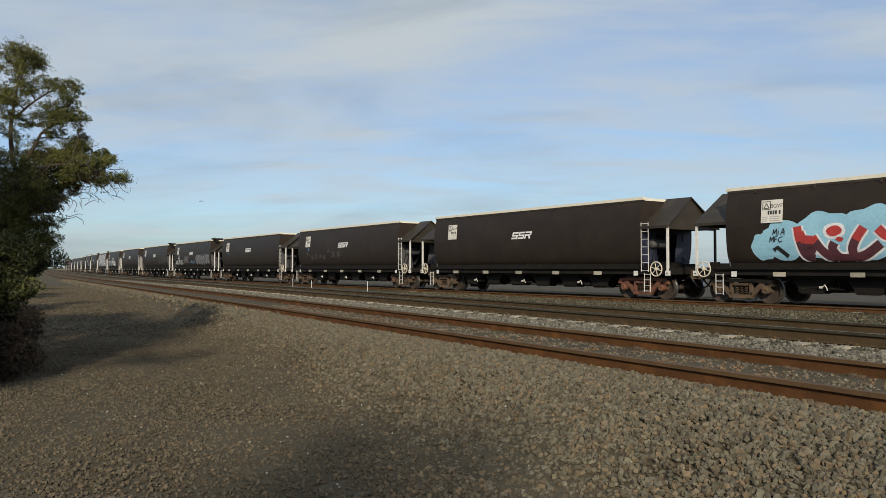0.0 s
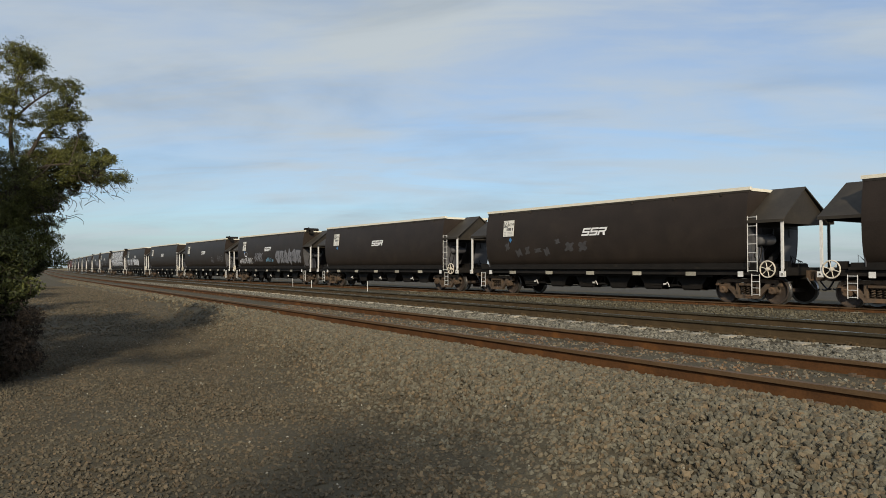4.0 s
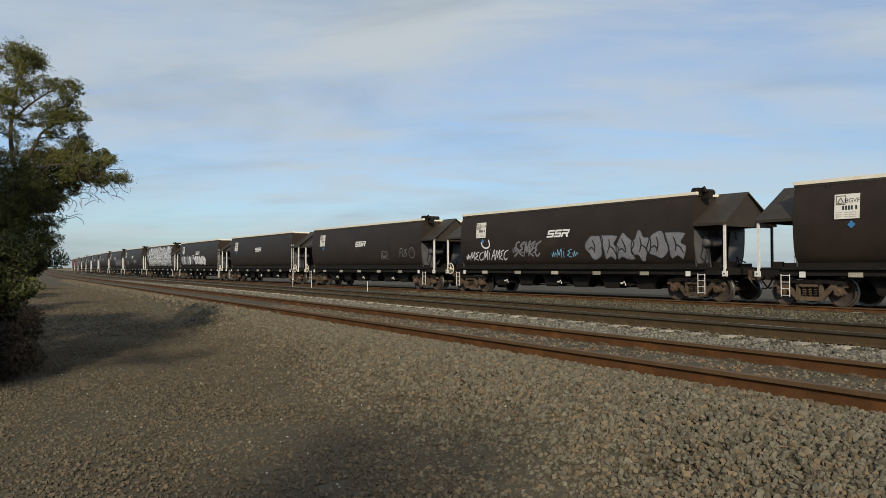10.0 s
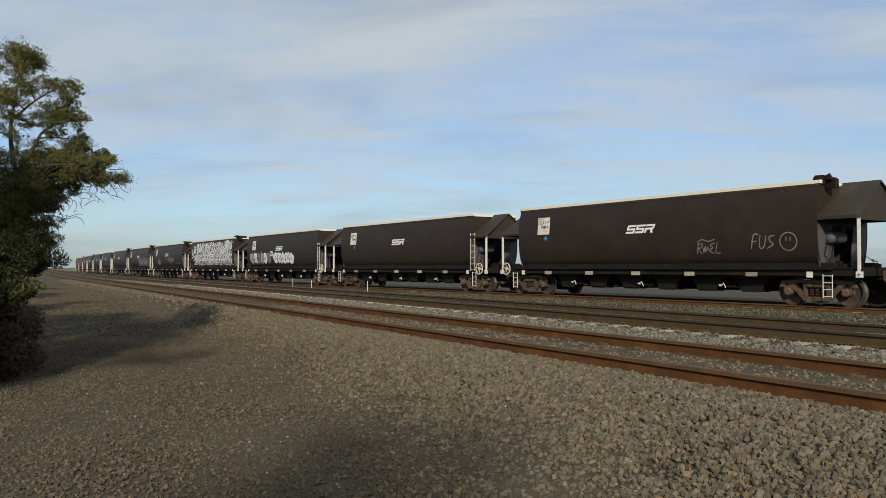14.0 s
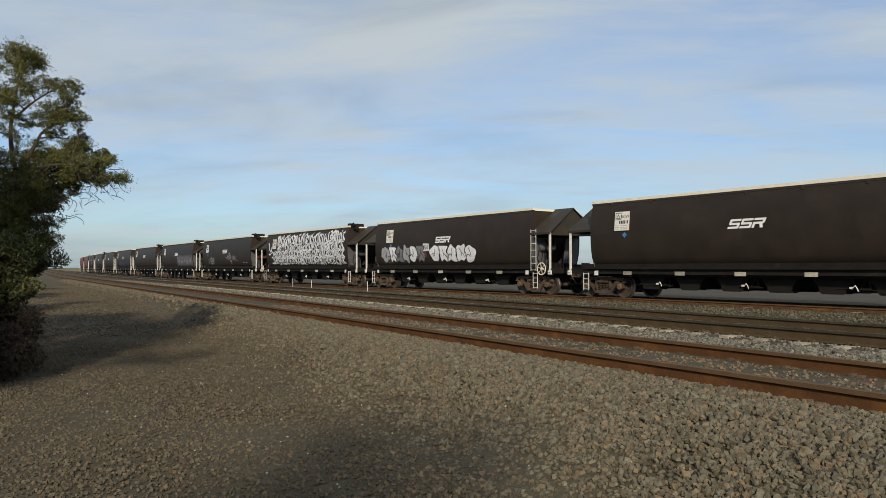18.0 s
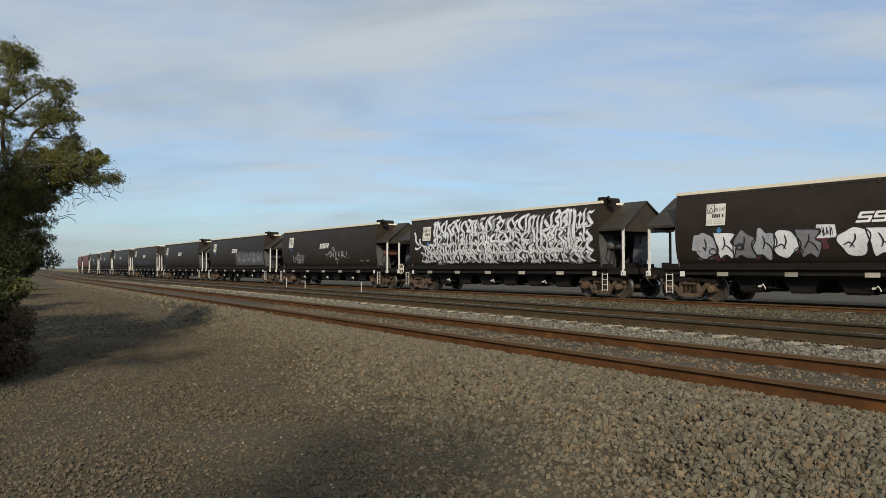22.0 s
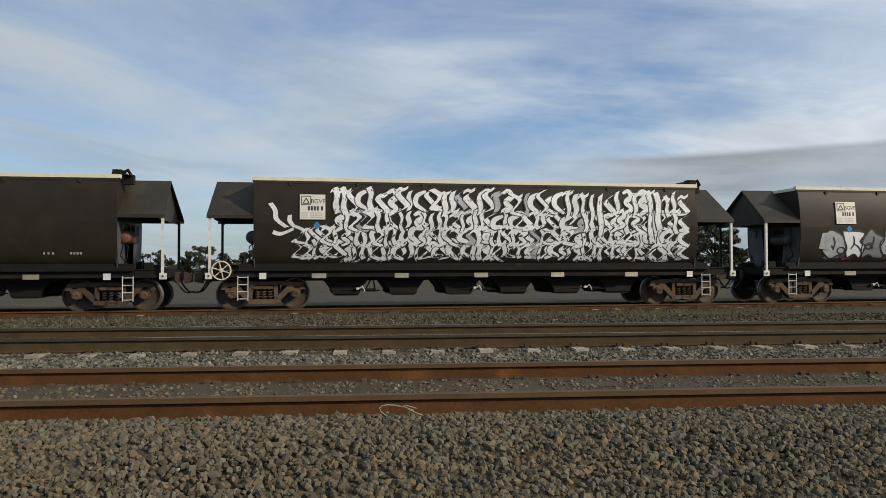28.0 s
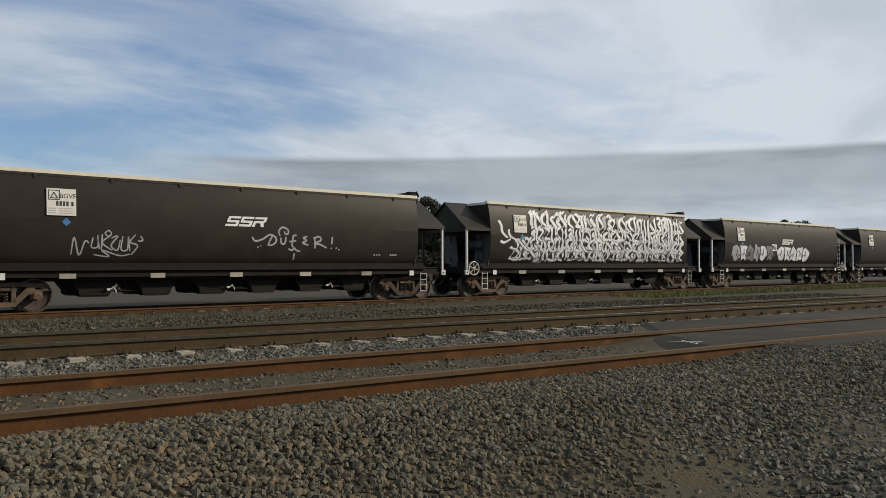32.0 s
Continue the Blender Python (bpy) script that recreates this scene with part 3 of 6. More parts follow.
def sills(root):
    """The stepped side sills, headstocks and centre sill of the underframe."""
    def bar(name, *box):
        bm = bmesh.new()
        add_box(bm, *box)
        put(name, mesh(name, bm, M["sill"]), root)

    for sy in (-1, 1):
        for name, y_in, y_out, z0, z1, x in (("sill_flange", 1.10, 1.26, 1.16, 1.28, 7.0), ("sill_lip", 1.14, 1.40, 1.08, 1.16, 7.0), ("sill_web", 1.12, 1.30, 0.97, 1.08, 7.86), ("sill_channel", 1.08, 1.38, 0.90, 0.97, 7.86), ("lower_sill", 0.9, 1.20, 0.82, 0.90, 5.2)):
            a, b = sorted((sy * y_in, sy * y_out))
            bar(name, -x, x, a, b, z0, z1)
    for sgn in (-1, 1):
        a, b = sorted((sgn * 7.70, sgn * 7.88))
        bar("headstock", a, b, -1.38, 1.38, 0.90, 1.10)
    bar("centre_sill", -8.0, 8.0, -0.28, 0.28, 0.78, 1.02)


def m_deck(sgn):
    bm = bmesh.new()
    a, b = sorted((sgn * 5.6, sgn * 7.86))
    add_box(bm, a, b, -1.30, 1.30, 1.10, 1.14)
    return mesh("end_platform", bm, M["sill"])


def m_chute():
    bm = bmesh.new()
    for sy in (-1, 1):
        for y in (sy * 0.98, sy * 0.55):
            extrude_xz(bm, [(-0.66, 0.86), (0.66, 0.86), (0.40, 0.52), (0.40, 0.44), (0.31, 0.36), (-0.31, 0.36), (-0.40, 0.44), (-0.40, 0.52)], y - 0.02, y + 0.02)
    extrude_xz(bm, [(-0.60, 0.84), (0.60, 0.84), (0.34, 0.45), (-0.34, 0.45)], -0.94, 0.94)
    add_box(bm, -0.36, 0.36, -1.0, 1.0, 0.385, 0.415)
    return mesh("discharge_chute", bm, M["sill"])


def m_valve():
    bm = bmesh.new()
    tube(bm, [(-0.10, -1.06, 0.58), (-0.04, -1.08, 0.57), (0.02, -1.08, 0.63), (0.08, -1.08, 0.54), (0.10, -1.08, 0.47)], 0.017, 5)
    add_box(bm, -0.14, -0.07, -1.10, -1.02, 0.53, 0.59)
    return mesh("discharge_handle", bm, M["white"])


def m_linkage():
    """The dark rods and struts that work the doors of two chutes."""
    bm = bmesh.new()
    tube(bm, [(-0.75, -0.99, 0.50), (-0.2, -1.0, 0.53), (0.55, -1.0, 0.50)], 0.02, 5)
    for x0, x1 in ((-0.20, 0.02), (0.30, 0.12), (0.34, 0.40), (-0.35, -0.42)):
        tube(bm, [(x0, -0.97, 0.86), (x1, -0.97, 0.52)], 0.022, 5)
    add_box(bm, 0.10, 0.42, -0.98, -0.86, 0.47, 0.56)
    return mesh("door_linkage", bm, M["sill"])


def m_post(w, far):
    bm = bmesh.new()
    y = 1.36 if far else -1.38
    add_box(bm, -w / 2, w / 2, y - 0.035, y + 0.035, 1.02, 2.59)
    return mesh("corner_post", bm, M["hood"] if far else M["white"])


def m_lamp_bracket():
    bm = bmesh.new()
    add_box(bm, -0.09, 0.09, -1.44, -1.385, 0.86, 1.03)
    ring_xz(bm, 0, 0.945, -1.445, 0.035, 0.012, 12)
    n0 = len(bm.faces)
    tube(bm, [(0, -1.452, 0.945), (0, -1.44, 0.945)], 0.035, 12)
    bm.faces.ensure_lookup_table()
    for f in bm.faces[n0:]:
        f.material_index = 1
    return mesh("lamp_bracket", bm, [M["white"], M["ink"]])


def m_ladder(z0, z1, w, rungs, y):
    bm = bmesh.new()
    for x in (-w / 2, w / 2):
        tube(bm, [(x, y, z0), (x, y, z1)], 0.013, 5)
    for k in range(rungs):
        z = z0 + 0.04 + (z1 - z0 - 0.08) * k / (rungs - 1)
        tube(bm, [(-w / 2, y, z), (w / 2, y, z)], 0.011, 5)
    return mesh("step_ladder", bm, M["white"])


def m_handwheel():
    """Rim, hub with its shaft, and one spoke, which is turned six ways."""
    rim, hub, spoke = bmesh.new(), bmesh.new(), bmesh.new()
    ring_xz(rim, 0, 0, -1.44, 0.25, 0.022, 22)
    tube(hub, [(0, -1.50, 0), (0, -1.47, 0), (0, -1.465, 0), (0, -1.415, 0), (0, -1.41, 0), (0, -1.28, 0)], [0.03, 0.03, 0.06, 0.06, 0.03, 0.03], 10)
    tube(spoke, [(0.05, -1.44, 0), (0.25, -1.44, 0)], 0.014, 5)
    return [mesh("handbrake_wheel", rim, M["ivory"]), mesh("hub", hub, M["ivory"]), mesh("spoke", spoke, M["ivory"])]


def put_wheel(made, root, x):
    rim = put("handbrake_wheel", made[0], root, (x, 0, 1.09), "ivory spoked handbrake wheel")
    put("hub", made[1], rim)
    for k in range(6):
        put("spoke", made[2], rim).rotation_euler = (0, 0.3 + 2 * math.pi * k / 6, 0)


def m_tank():
    bm = bmesh.new()
    prof = [(-0.42, 0.03), (-0.41, 0.11), (-0.36, 0.17), (-0.28, 0.19), (0.28, 0.19), (0.36, 0.17), (0.41, 0.11), (0.42, 0.03)]
    tube(bm, [(0, y, 0) for y, r in prof], [r for y, r in prof], 16)
    return mesh("air_reservoir", bm, M["end"], True)


def clutter(sgn, root):
    """Valves and pipes on an end platform."""
    rnd = random.Random(5 + sgn)
    for k in range(8):
        bm = bmesh.new()
        x, y = sgn * rnd.uniform(6.3, 7.5), rnd.uniform(-1.15, 1.0)
        w, h = rnd.uniform(0.05, 0.16), rnd.uniform(0.06, 0.24)
        add_box(bm, x - w, x + w, y - w, y + w, 1.14, 1.14 + h)
        put("valve_box", mesh("valve_box", bm, M["sill"]), root)
    lines = [[(x, y, 1.14), (x, y, 1.14 + rnd.uniform(0.2, 0.4)), (x + rnd.uniform(-0.25, 0.25), y + 0.1, 1.3)] for x, y in ((sgn * rnd.uniform(6.4, 7.5), rnd.uniform(-1.1, 0.8)) for _ in range(4))]
    lines.append([(sgn * 6.5, -0.9, 2.0), (sgn * 6.66, -1.0, 1.8), (sgn * 6.6, -1.05, 1.5), (sgn * 6.8, -0.9, 1.2)])
    lines.append([(sgn * 6.5, -0.7, 2.0), (sgn * 6.75, -0.85, 1.75), (sgn * 6.75, -0.95, 1.45), (sgn * 6.6, -0.9, 1.16)])
    for pts in lines:
        bm = bmesh.new()
        tube(bm, pts, 0.018, 5)
        put("brake_pipe", mesh("brake_pipe", bm, M["sill"]), root)


def m_coupler(sgn):
    bm = bmesh.new()
    a, b = sorted((sgn * 7.85, sgn * 8.16))
    add_box(bm, a, b, -0.09, 0.09, 0.80, 0.98)
    extrude_xz(bm, [(sgn * 8.10, 0.72), (sgn * 8.10, 1.04), (sgn * 8.32, 1.00), (sgn * 8.32, 0.76)], -0.16, 0.16)
    add_box(bm, min(sgn * 7.88, sgn * 8.0), max(sgn * 7.88, sgn * 8.0), -0.3, 0.3, 0.74, 1.05)
    return mesh("coupler", bm, M["bogie"])


def m_hose(sgn, y):
    bm = bmesh.new()
    pts = []
    for k in range(9):
        f = k / 8
        pts.append((sgn * (7.92 + 0.40 * f), y + 0.05 * math.sin(f * 3), 0.82 - 0.36 * math.sin(f * math.pi * 0.62)))
    tube(bm, pts, 0.026, 6)
    return mesh("brake_hose", bm, M["black"])


def m_wheelset():
    bm = bmesh.new()
    for sy in (-1, 1):
        prof = [(0.72, 0.05), (0.725, 0.10), (0.755, 0.30), (0.745, 0.37), (0.725, 0.42), (0.86, 0.42), (0.865, 0.38), (0.815, 0.345), (0.80, 0.30), (0.80, 0.13), (0.84, 0.09), (0.84, 0.05)]
        flange = [(0.70, 0.38), (0.70, 0.455), (0.725, 0.45), (0.73, 0.42)]
        n0 = len(bm.faces)
        n = 28
        rings = [[bm.verts.new((r * math.cos(2 * math.pi * j / n), sy * y, r * math.sin(2 * math.pi * j / n))) for j in range(n)] for y, r in prof]
        for i, (a, b) in enumerate(zip(rings, rings[1:])):
            for j in range(n):
                f = bm.faces.new((a[j], a[(j + 1) % n], b[(j + 1) % n], b[j]))
                f.material_index = 1 if i == 4 else 0
        rings = [[bm.verts.new((r * math.cos(2 * math.pi * j / n), sy * y, r * math.sin(2 * math.pi * j / n))) for j in range(n)] for y, r in flange]
        for a, b in zip(rings, rings[1:]):
            for j in range(n):
                f = bm.faces.new((a[j], a[(j + 1) % n], b[(j + 1) % n], b[j]))
                f.material_index = 1
        for k in range(3):
            an = 2 * math.pi * k / 3
            tube(bm, [(0.2 * math.cos(an), sy * 0.81, 0.2 * math.sin(an)), (0.2 * math.cos(an), sy * 0.79, 0.2 * math.sin(an))], 0.035, 6)
    tube(bm, [(0, -1.02, 0), (0, 1.02, 0)], 0.075, 10)
    return mesh("wheelset", bm, [M["wheel"], M["tread"]], True)


def m_side_frame(sy):
    bm = bmesh.new()
    y0, y1 = sorted((sy * 0.93, sy * 1.07))
    # cast frame: top member, diagonals, bottom member, pedestals
    extrude_xz(bm, [(-1.16, 0.56), (-1.08, 0.74), (-0.55, 0.78), (0.55, 0.78), (1.08, 0.74), (1.16, 0.56), (1.02, 0.56), (0.95, 0.64), (0.45, 0.67), (-0.45, 0.67), (-0.95, 0.64), (-1.02, 0.56)], y0, y1)
    for s in (-1, 1):
        extrude_xz(bm, [(s * 0.86, 0.64), (s * 0.66, 0.66), (s * 0.30, 0.28), (s * 0.42, 0.20)], y0 + 0.01, y1 - 0.01)
        extrude_xz(bm, [(s * 0.30, 0.66), (s * 0.40, 0.66), (s * 0.40, 0.28), (s * 0.30, 0.28)], y0 + 0.01, y1 - 0.01)
        extrude_xz(bm, [(s * 0.72, 0.60), (s * 0.72, 0.36), (s * 0.76, 0.33), (s * 0.96, 0.33), (s * 1.02, 0.38), (s * 1.02, 0.60)], y0 + 0.015, y1 - 0.005)
    extrude_xz(bm, [(-0.46, 0.28), (0.46, 0.28), (0.40, 0.16), (-0.40, 0.16)], y0, y1)
    return mesh("side_frame", bm, M["bogie"])


def m_axle_box(sy):
    bm = bmesh.new()
    tube(bm, [(0, sy * 1.14, 0), (0, sy * 1.12, 0), (0, sy * 0.95, 0)], [0.09, 0.115, 0.115], 12)
    for k in range(3):
        a = 2 * math.pi * k / 3 + 0.5
        tube(bm, [(0.06 * math.cos(a), sy * 1.16, 0.06 * math.sin(a)), (0.06 * math.cos(a), sy * 1.12, 0.06 * math.sin(a))], 0.02, 6)
    return mesh("axle_box", bm, M["bogie"])


def m_spring():
    bm = bmesh.new()
    tube(bm, [(0.055 * math.cos(a), 0.055 * math.sin(a), 0.29 + 0.28 * a / (2 * math.pi * 4)) for a in (2 * math.pi * k / 8 for k in range(33))], 0.016, 5)
    return mesh("spring", bm, M["bogie"])


def m_spring_cap():
    bm = bmesh.new()
    add_box(bm, -0.27, 0.27, -0.1, 0.1, 0.57, 0.645)
    return mesh("spring_cap", bm, M["bogie"])


def m_bolster():
    bm = bmesh.new()
    add_box(bm, -0.2, 0.2, -0.92, 0.92, 0.50, 0.74)
    tube(bm, [(0, 0, 0.74), (0, 0, 0.86)], 0.2, 12)
    for x in (-0.42, 0.42):
        add_box(bm, x - 0.04, x + 0.04, -0.86, 0.86, 0.30, 0.40)
    return mesh("bogie", bm, M["bogie"])


def m_tarp_gear():
    bm = bmesh.new()
    add_box(bm, 6.28, 6.52, -1.22, -0.98, 3.57, 3.83)
    tube(bm, [(6.40, -1.3, 3.71), (6.40, -0.3, 3.71)], 0.12, 10)
    tube(bm, [(6.52, -1.1, 3.75), (6.66, -1.1, 3.83), (6.74, -1.1, 3.67)], 0.05, 6)
    add_box(bm, 6.5, 6.78, -1.02, -0.8, 3.45, 3.71)
    return mesh("cover_winder", bm, M["sill"])


def m_quad_plate(w, h, t=0.012):
    """A thin sign plate, its face towards -y, hung at its middle."""
    bm = bmesh.new()
    add_box(bm, -w / 2, w / 2, -t, 0, -h / 2, h / 2)
    return bm


def m_logo(last):
    """A slanted white zigzag band, 0.38 m by 0.30 m; three stand side by side, the last with an open foot."""
    bm = bmesh.new()
    k, w, t = 0.45, 0.39, 0.066
    if last:
        o = [(0, 0), (0.085, 0), (0.085, 0.115), (w - 0.16, 0.115), (w - 0.10, 0), (w, 0), (w - 0.06, 0.115), (w, 0.16), (w, 0.30), (0, 0.30), (0, 0.234), (w - 0.085, 0.234), (w - 0.085, 0.182), (0, 0.182)]
    else:
        o = [(0, 0), (w - 0.02, 0), (w, 0.03), (w, 0.152), (w - 0.02, 0.182), (0.085, 0.182), (0.085, 0.234), (w, 0.234), (w, 0.30), (0.02, 0.30), (0, 0.27), (0, 0.146), (0.02, 0.116), (w - 0.085, 0.116), (w - 0.085, t), (0, t)]
    extrude_xz(bm, [(x + k * z, z) for x, z in o], -0.004, 0.0)
    return mesh("company_mark", bm, M["logo"])


def text_mesh(body, size):
    cu = bpy.data.curves.new("lettering", "FONT")
    cu.body, cu.size, cu.extrude, cu.align_x, cu.align_y = body, size, 0.001, "CENTER", "CENTER"
    ob = new("lettering", cu)
    me = bpy.data.meshes.new_from_object(ob.evaluated_get(bpy.context.evaluated_depsgraph_get()))
    bpy.data.objects.remove(ob)
    me.transform(Matrix.Rotation(radians(90), 4, "X"))
    me.materials.clear()
    me.materials.append(M["ink"])
    return me


SIGN_TEXT = text_mesh("BGVF", 0.17)


def m_sign_marks():
    """Square frame, a triangle to stand in it, and one number bar."""
    a, b, c = bmesh.new(), bmesh.new(), bmesh.new()
    for x0, x1, z0, z1 in ((-0.31, -0.04, 0.29, 0.31), (-0.31, -0.04, 0.05, 0.07), (-0.31, -0.29, 0.07, 0.29), (-0.06, -0.04, 0.07, 0.29)):
        add_box(a, x0, x1, -0.003, 0, z0, z1)
    for p, q in (((-0.26, 0.10), (-0.175, 0.25)), ((-0.175, 0.25), (-0.09, 0.10)), ((-0.09, 0.10), (-0.26, 0.10))):
        tube(b, [(p[0], -0.003, p[1]), (q[0], -0.003, q[1])], 0.011, 4)
    add_box(c, -0.028, 0.028, -0.003, 0, -0.06, 0.06)
    return mesh("sign_frame", a, M["ink"]), mesh("triangle", b, M["ink"]), mesh("number_bar", c, M["ink"])


def m_sign_print():
    bm = bmesh.new()
    for z in (-0.17, -0.23, -0.29):
        for x, w in ((-0.22, 0.09), (-0.02, 0.05), (0.16, 0.10)):
            add_box(bm, x - w, x + w, -0.002, 0, z - 0.012, z + 0.012)
    return mesh("small_print", bm, M["faint"])


def m_diamond():
    bm = bmesh.new()
    extrude_xz(bm, [(0, 0.11), (0.11, 0), (0, -0.11), (-0.11, 0)], -0.006, 0)
    return mesh("blue_diamond", bm, M["blue"])


# ---- graffiti: strips and patches of paint that hug the curved side ----
def skin(x, z, lift):
    return (x, -side_w(z) - lift, z)


def stroke(bm, pts, w, lift, nib=None, taper=0.0):
    """A paint stroke through points (x, z) on the wagon's side; nib: the angle of a broad brush."""
    n = len(pts)
    rows, cols = [], max(1, int(w / 0.06))
    for k, (x, z) in enumerate(pts):
        a, b = pts[max(0, k - 1)], pts[min(n - 1, k + 1)]
        d = Vector((b[0] - a[0], b[1] - a[1])).normalized()
        if nib is None:
            o = Vector((-d.y, d.x)) * (w / 2)
            f = k / (n - 1)
            o *= 1 - taper * abs(2 * f - 1) ** 2
        else:
            o = Vector((math.cos(nib), math.sin(nib))) * (w / 2)
        # several points across the width, so that the paint follows the curve of the side
        across = [1 - 2 * j / cols for j in range(cols + 1)]
        rows.append([bm.verts.new(skin(x + o.x * f, min(3.51, max(1.31, z + o.y * f)), lift)) for f in across])
    for p, q in zip(rows, rows[1:]):
        for j in range(cols):
            bm.faces.new((p[j], q[j], q[j + 1], p[j + 1]))


def spline(keys, steps=5):
    """A smooth line through (x, z) keys (Catmull-Rom)."""
    p = [keys[0]] + list(keys) + [keys[-1]]
    out = []
    for i in range(1, len(p) - 2):
        for k in range(steps):
            t = k / steps
            out.append(tuple(0.5 * (2 * p[i][c] + (p[i + 1][c] - p[i - 1][c]) * t + (2 * p[i - 1][c] - 5 * p[i][c] + 4 * p[i + 1][c] - p[i + 2][c]) * t * t + (3 * p[i][c] - p[i - 1][c] - 3 * p[i + 1][c] + p[i + 2][c]) * t ** 3) for c in (0, 1)))
    out.append(keys[-1])
    return out


def fill(bm, outline, lift, step=0.05):
    """A patch of paint inside a closed outline of (x, z), in columns that follow the curve of the side."""
    xs = [p[0] for p in outline]
    x0, x1 = min(xs), max(xs)
    n = max(2, int((x1 - x0) / step))

    def cuts(x):
        zs = []
        for (xa, za), (xb, zb) in zip(outline, outline[1:] + outline[:1]):
            if (xa <= x < xb) or (xb <= x < xa):
                zs.append(za + (zb - za) * (x - xa) / (xb - xa))
        return sorted(zs)

    for k in range(n):
        a, b = x0 + (x1 - x0) * (k + 0.001) / n, x0 + (x1 - x0) * (k + 0.999) / n
        ca, cb = cuts(a), cuts(b)
        if len(ca) != len(cb):
            ca = cb = cuts((a + b) / 2)
        for j in range(0, len(ca) - 1, 2):
            rows = max(2, int(abs(ca[j + 1] - ca[j]) / 0.06))
            va = [bm.verts.new(skin(a, ca[j] + (ca[j + 1] - ca[j]) * r / rows, lift)) for r in range(rows + 1)]
            vb = [bm.verts.new(skin(b, cb[j] + (cb[j + 1] - cb[j]) * r / rows, lift)) for r in range(rows + 1)]
            for r in range(rows):
                bm.faces.new((va[r], vb[r], vb[r + 1], va[r + 1]))


def blob(cx, cz, rx, rz, rnd, lobes=5, rough=0.12, n=36):
    ph = [rnd.uniform(0, 6.28) for _ in range(3)]
    out = []
    for k in range(n):
        a = 2 * math.pi * k / n
        r = 1 + rough * (math.sin(lobes * a + ph[0]) + 0.6 * math.sin((lobes + 2) * a + ph[1]))
        out.append((cx + rx * r * math.cos(a), min(3.4, max(1.34, cz + rz * r * math.sin(a)))))
    return out


def scribble(rnd, x0, x1, z0, z1, letters, w, bm, lift=0.004, jag=0.5):
    """A fast hand-style tag: loops and zigzags, with no readable letters."""
    step = (x1 - x0) / letters
    for k in range(letters):
        x = x0 + k * step
        keys = []
        for j in range(rnd.choice((3, 4, 4, 5))):
            top = j % 2 == 0
            keys.append((x + step * (0.1 + 0.9 * j / 4) + rnd.uniform(-0.2, 0.2) * step, (z1 if top else z0) + rnd.uniform(-0.3, 0.3) * (z1 - z0) * jag * (1 if not top else -1) * 0.6))
        stroke(bm, spline(keys, 4), w, lift + 0.0005 * (k % 5), taper=0.3)
        if rnd.random() < 0.5:
            zc = (z0 + z1) / 2
            stroke(bm, spline([(x, zc + rnd.uniform(-0.1, 0.1)), (x + step * 0.5, zc + rnd.uniform(-0.05, 0.1)), (x + step, zc + rnd.uniform(-0.1, 0.1))], 3), w * 0.9, lift + 0.003, taper=0.3)


HAND = {
    "M": [[(0, 0), (0.12, 0.95), (0.42, 0.25), (0.80, 1.0), (0.95, 0.0)]], "I": [[(0.3, 0.75), (0.38, 0.0)], [(0.33, 1.05), (0.37, 0.98)]], "A": [[(0.0, 0.0), (0.5, 1.0), (0.9, -0.05)], [(0.15, 0.38), (0.95, 0.5)]],
    "E": [[(0.85, 0.95), (0.15, 0.75), (0.55, 0.52), (0.05, 0.25), (0.9, 0.0)]], "C": [[(0.9, 0.95), (0.2, 0.75), (0.05, 0.3), (0.45, 0.0), (0.95, 0.2)]], "F": [[(0.15, 0.0), (0.2, 1.0), (0.85, 1.05)], [(0.05, 0.5), (0.7, 0.58)]],
    "U": [[(0.05, 1.0), (0.1, 0.25), (0.4, 0.0), (0.75, 0.25), (0.8, 0.95)]], "S": [[(0.85, 0.95), (0.25, 0.85), (0.35, 0.55), (0.8, 0.3), (0.1, 0.0)]], "O": [[(0.5, 1.0), (0.1, 0.7), (0.15, 0.15), (0.6, 0.0), (0.95, 0.4), (0.85, 0.9), (0.5, 1.0)]],
    "~": [[(0.0, 0.55), (0.15, 0.1), (0.35, 0.7), (0.5, 0.15), (0.75, 0.55), (1.0, 0.3)]], "L": [[(0.2, 1.0), (0.1, 0.1), (0.9, 0.05)]], "R": [[(0.1, 0.0), (0.2, 1.0)], [(0.0, 0.85), (0.8, 0.9), (0.7, 0.55), (0.2, 0.45), (0.95, -0.05)]]}


def letters(name, bm, material, parent, label=""):
    """Each stroke or run of joined strokes as a part of its own."""
    bm.verts.ensure_lookup_table()
    bm.verts.index_update()
    seen = set()
    for v in list(bm.verts):
        if v.index in seen:
            continue
        todo, isle = [v], []
        seen.add(v.index)
        while todo:
            q = todo.pop()
            isle.append(q)
            for e in q.link_edges:
                o = e.other_vert(q)
                if o.index not in seen:
                    seen.add(o.index)
                    todo.append(o)
        one = bmesh.new()
        at = {q.index: one.verts.new(q.co) for q in isle}
        for f in {f for q in isle for f in q.link_faces}:
            one.faces.new([at[q.index] for q in f.verts])
        part(name, one, material, parent, label)
    bm.free()


def tag_line(bm, word, x0, z0, pitch_, h, w, lift=0.004, skew=0.18, rise=0.0):
    """Quick spray-can letters, one after the other."""
    for k, c in enumerate(word):
        for j, keys in enumerate(HAND.get(c, [])):
            pts = [(x0 + k * pitch_ + pitch_ * 0.98 * x + skew * h * z, z0 + rise * k + h * z) for x, z in keys]
            stroke(bm, spline(pts, 5), w, lift + 0.0006 * ((2 * k + j) % 8), taper=0.25)


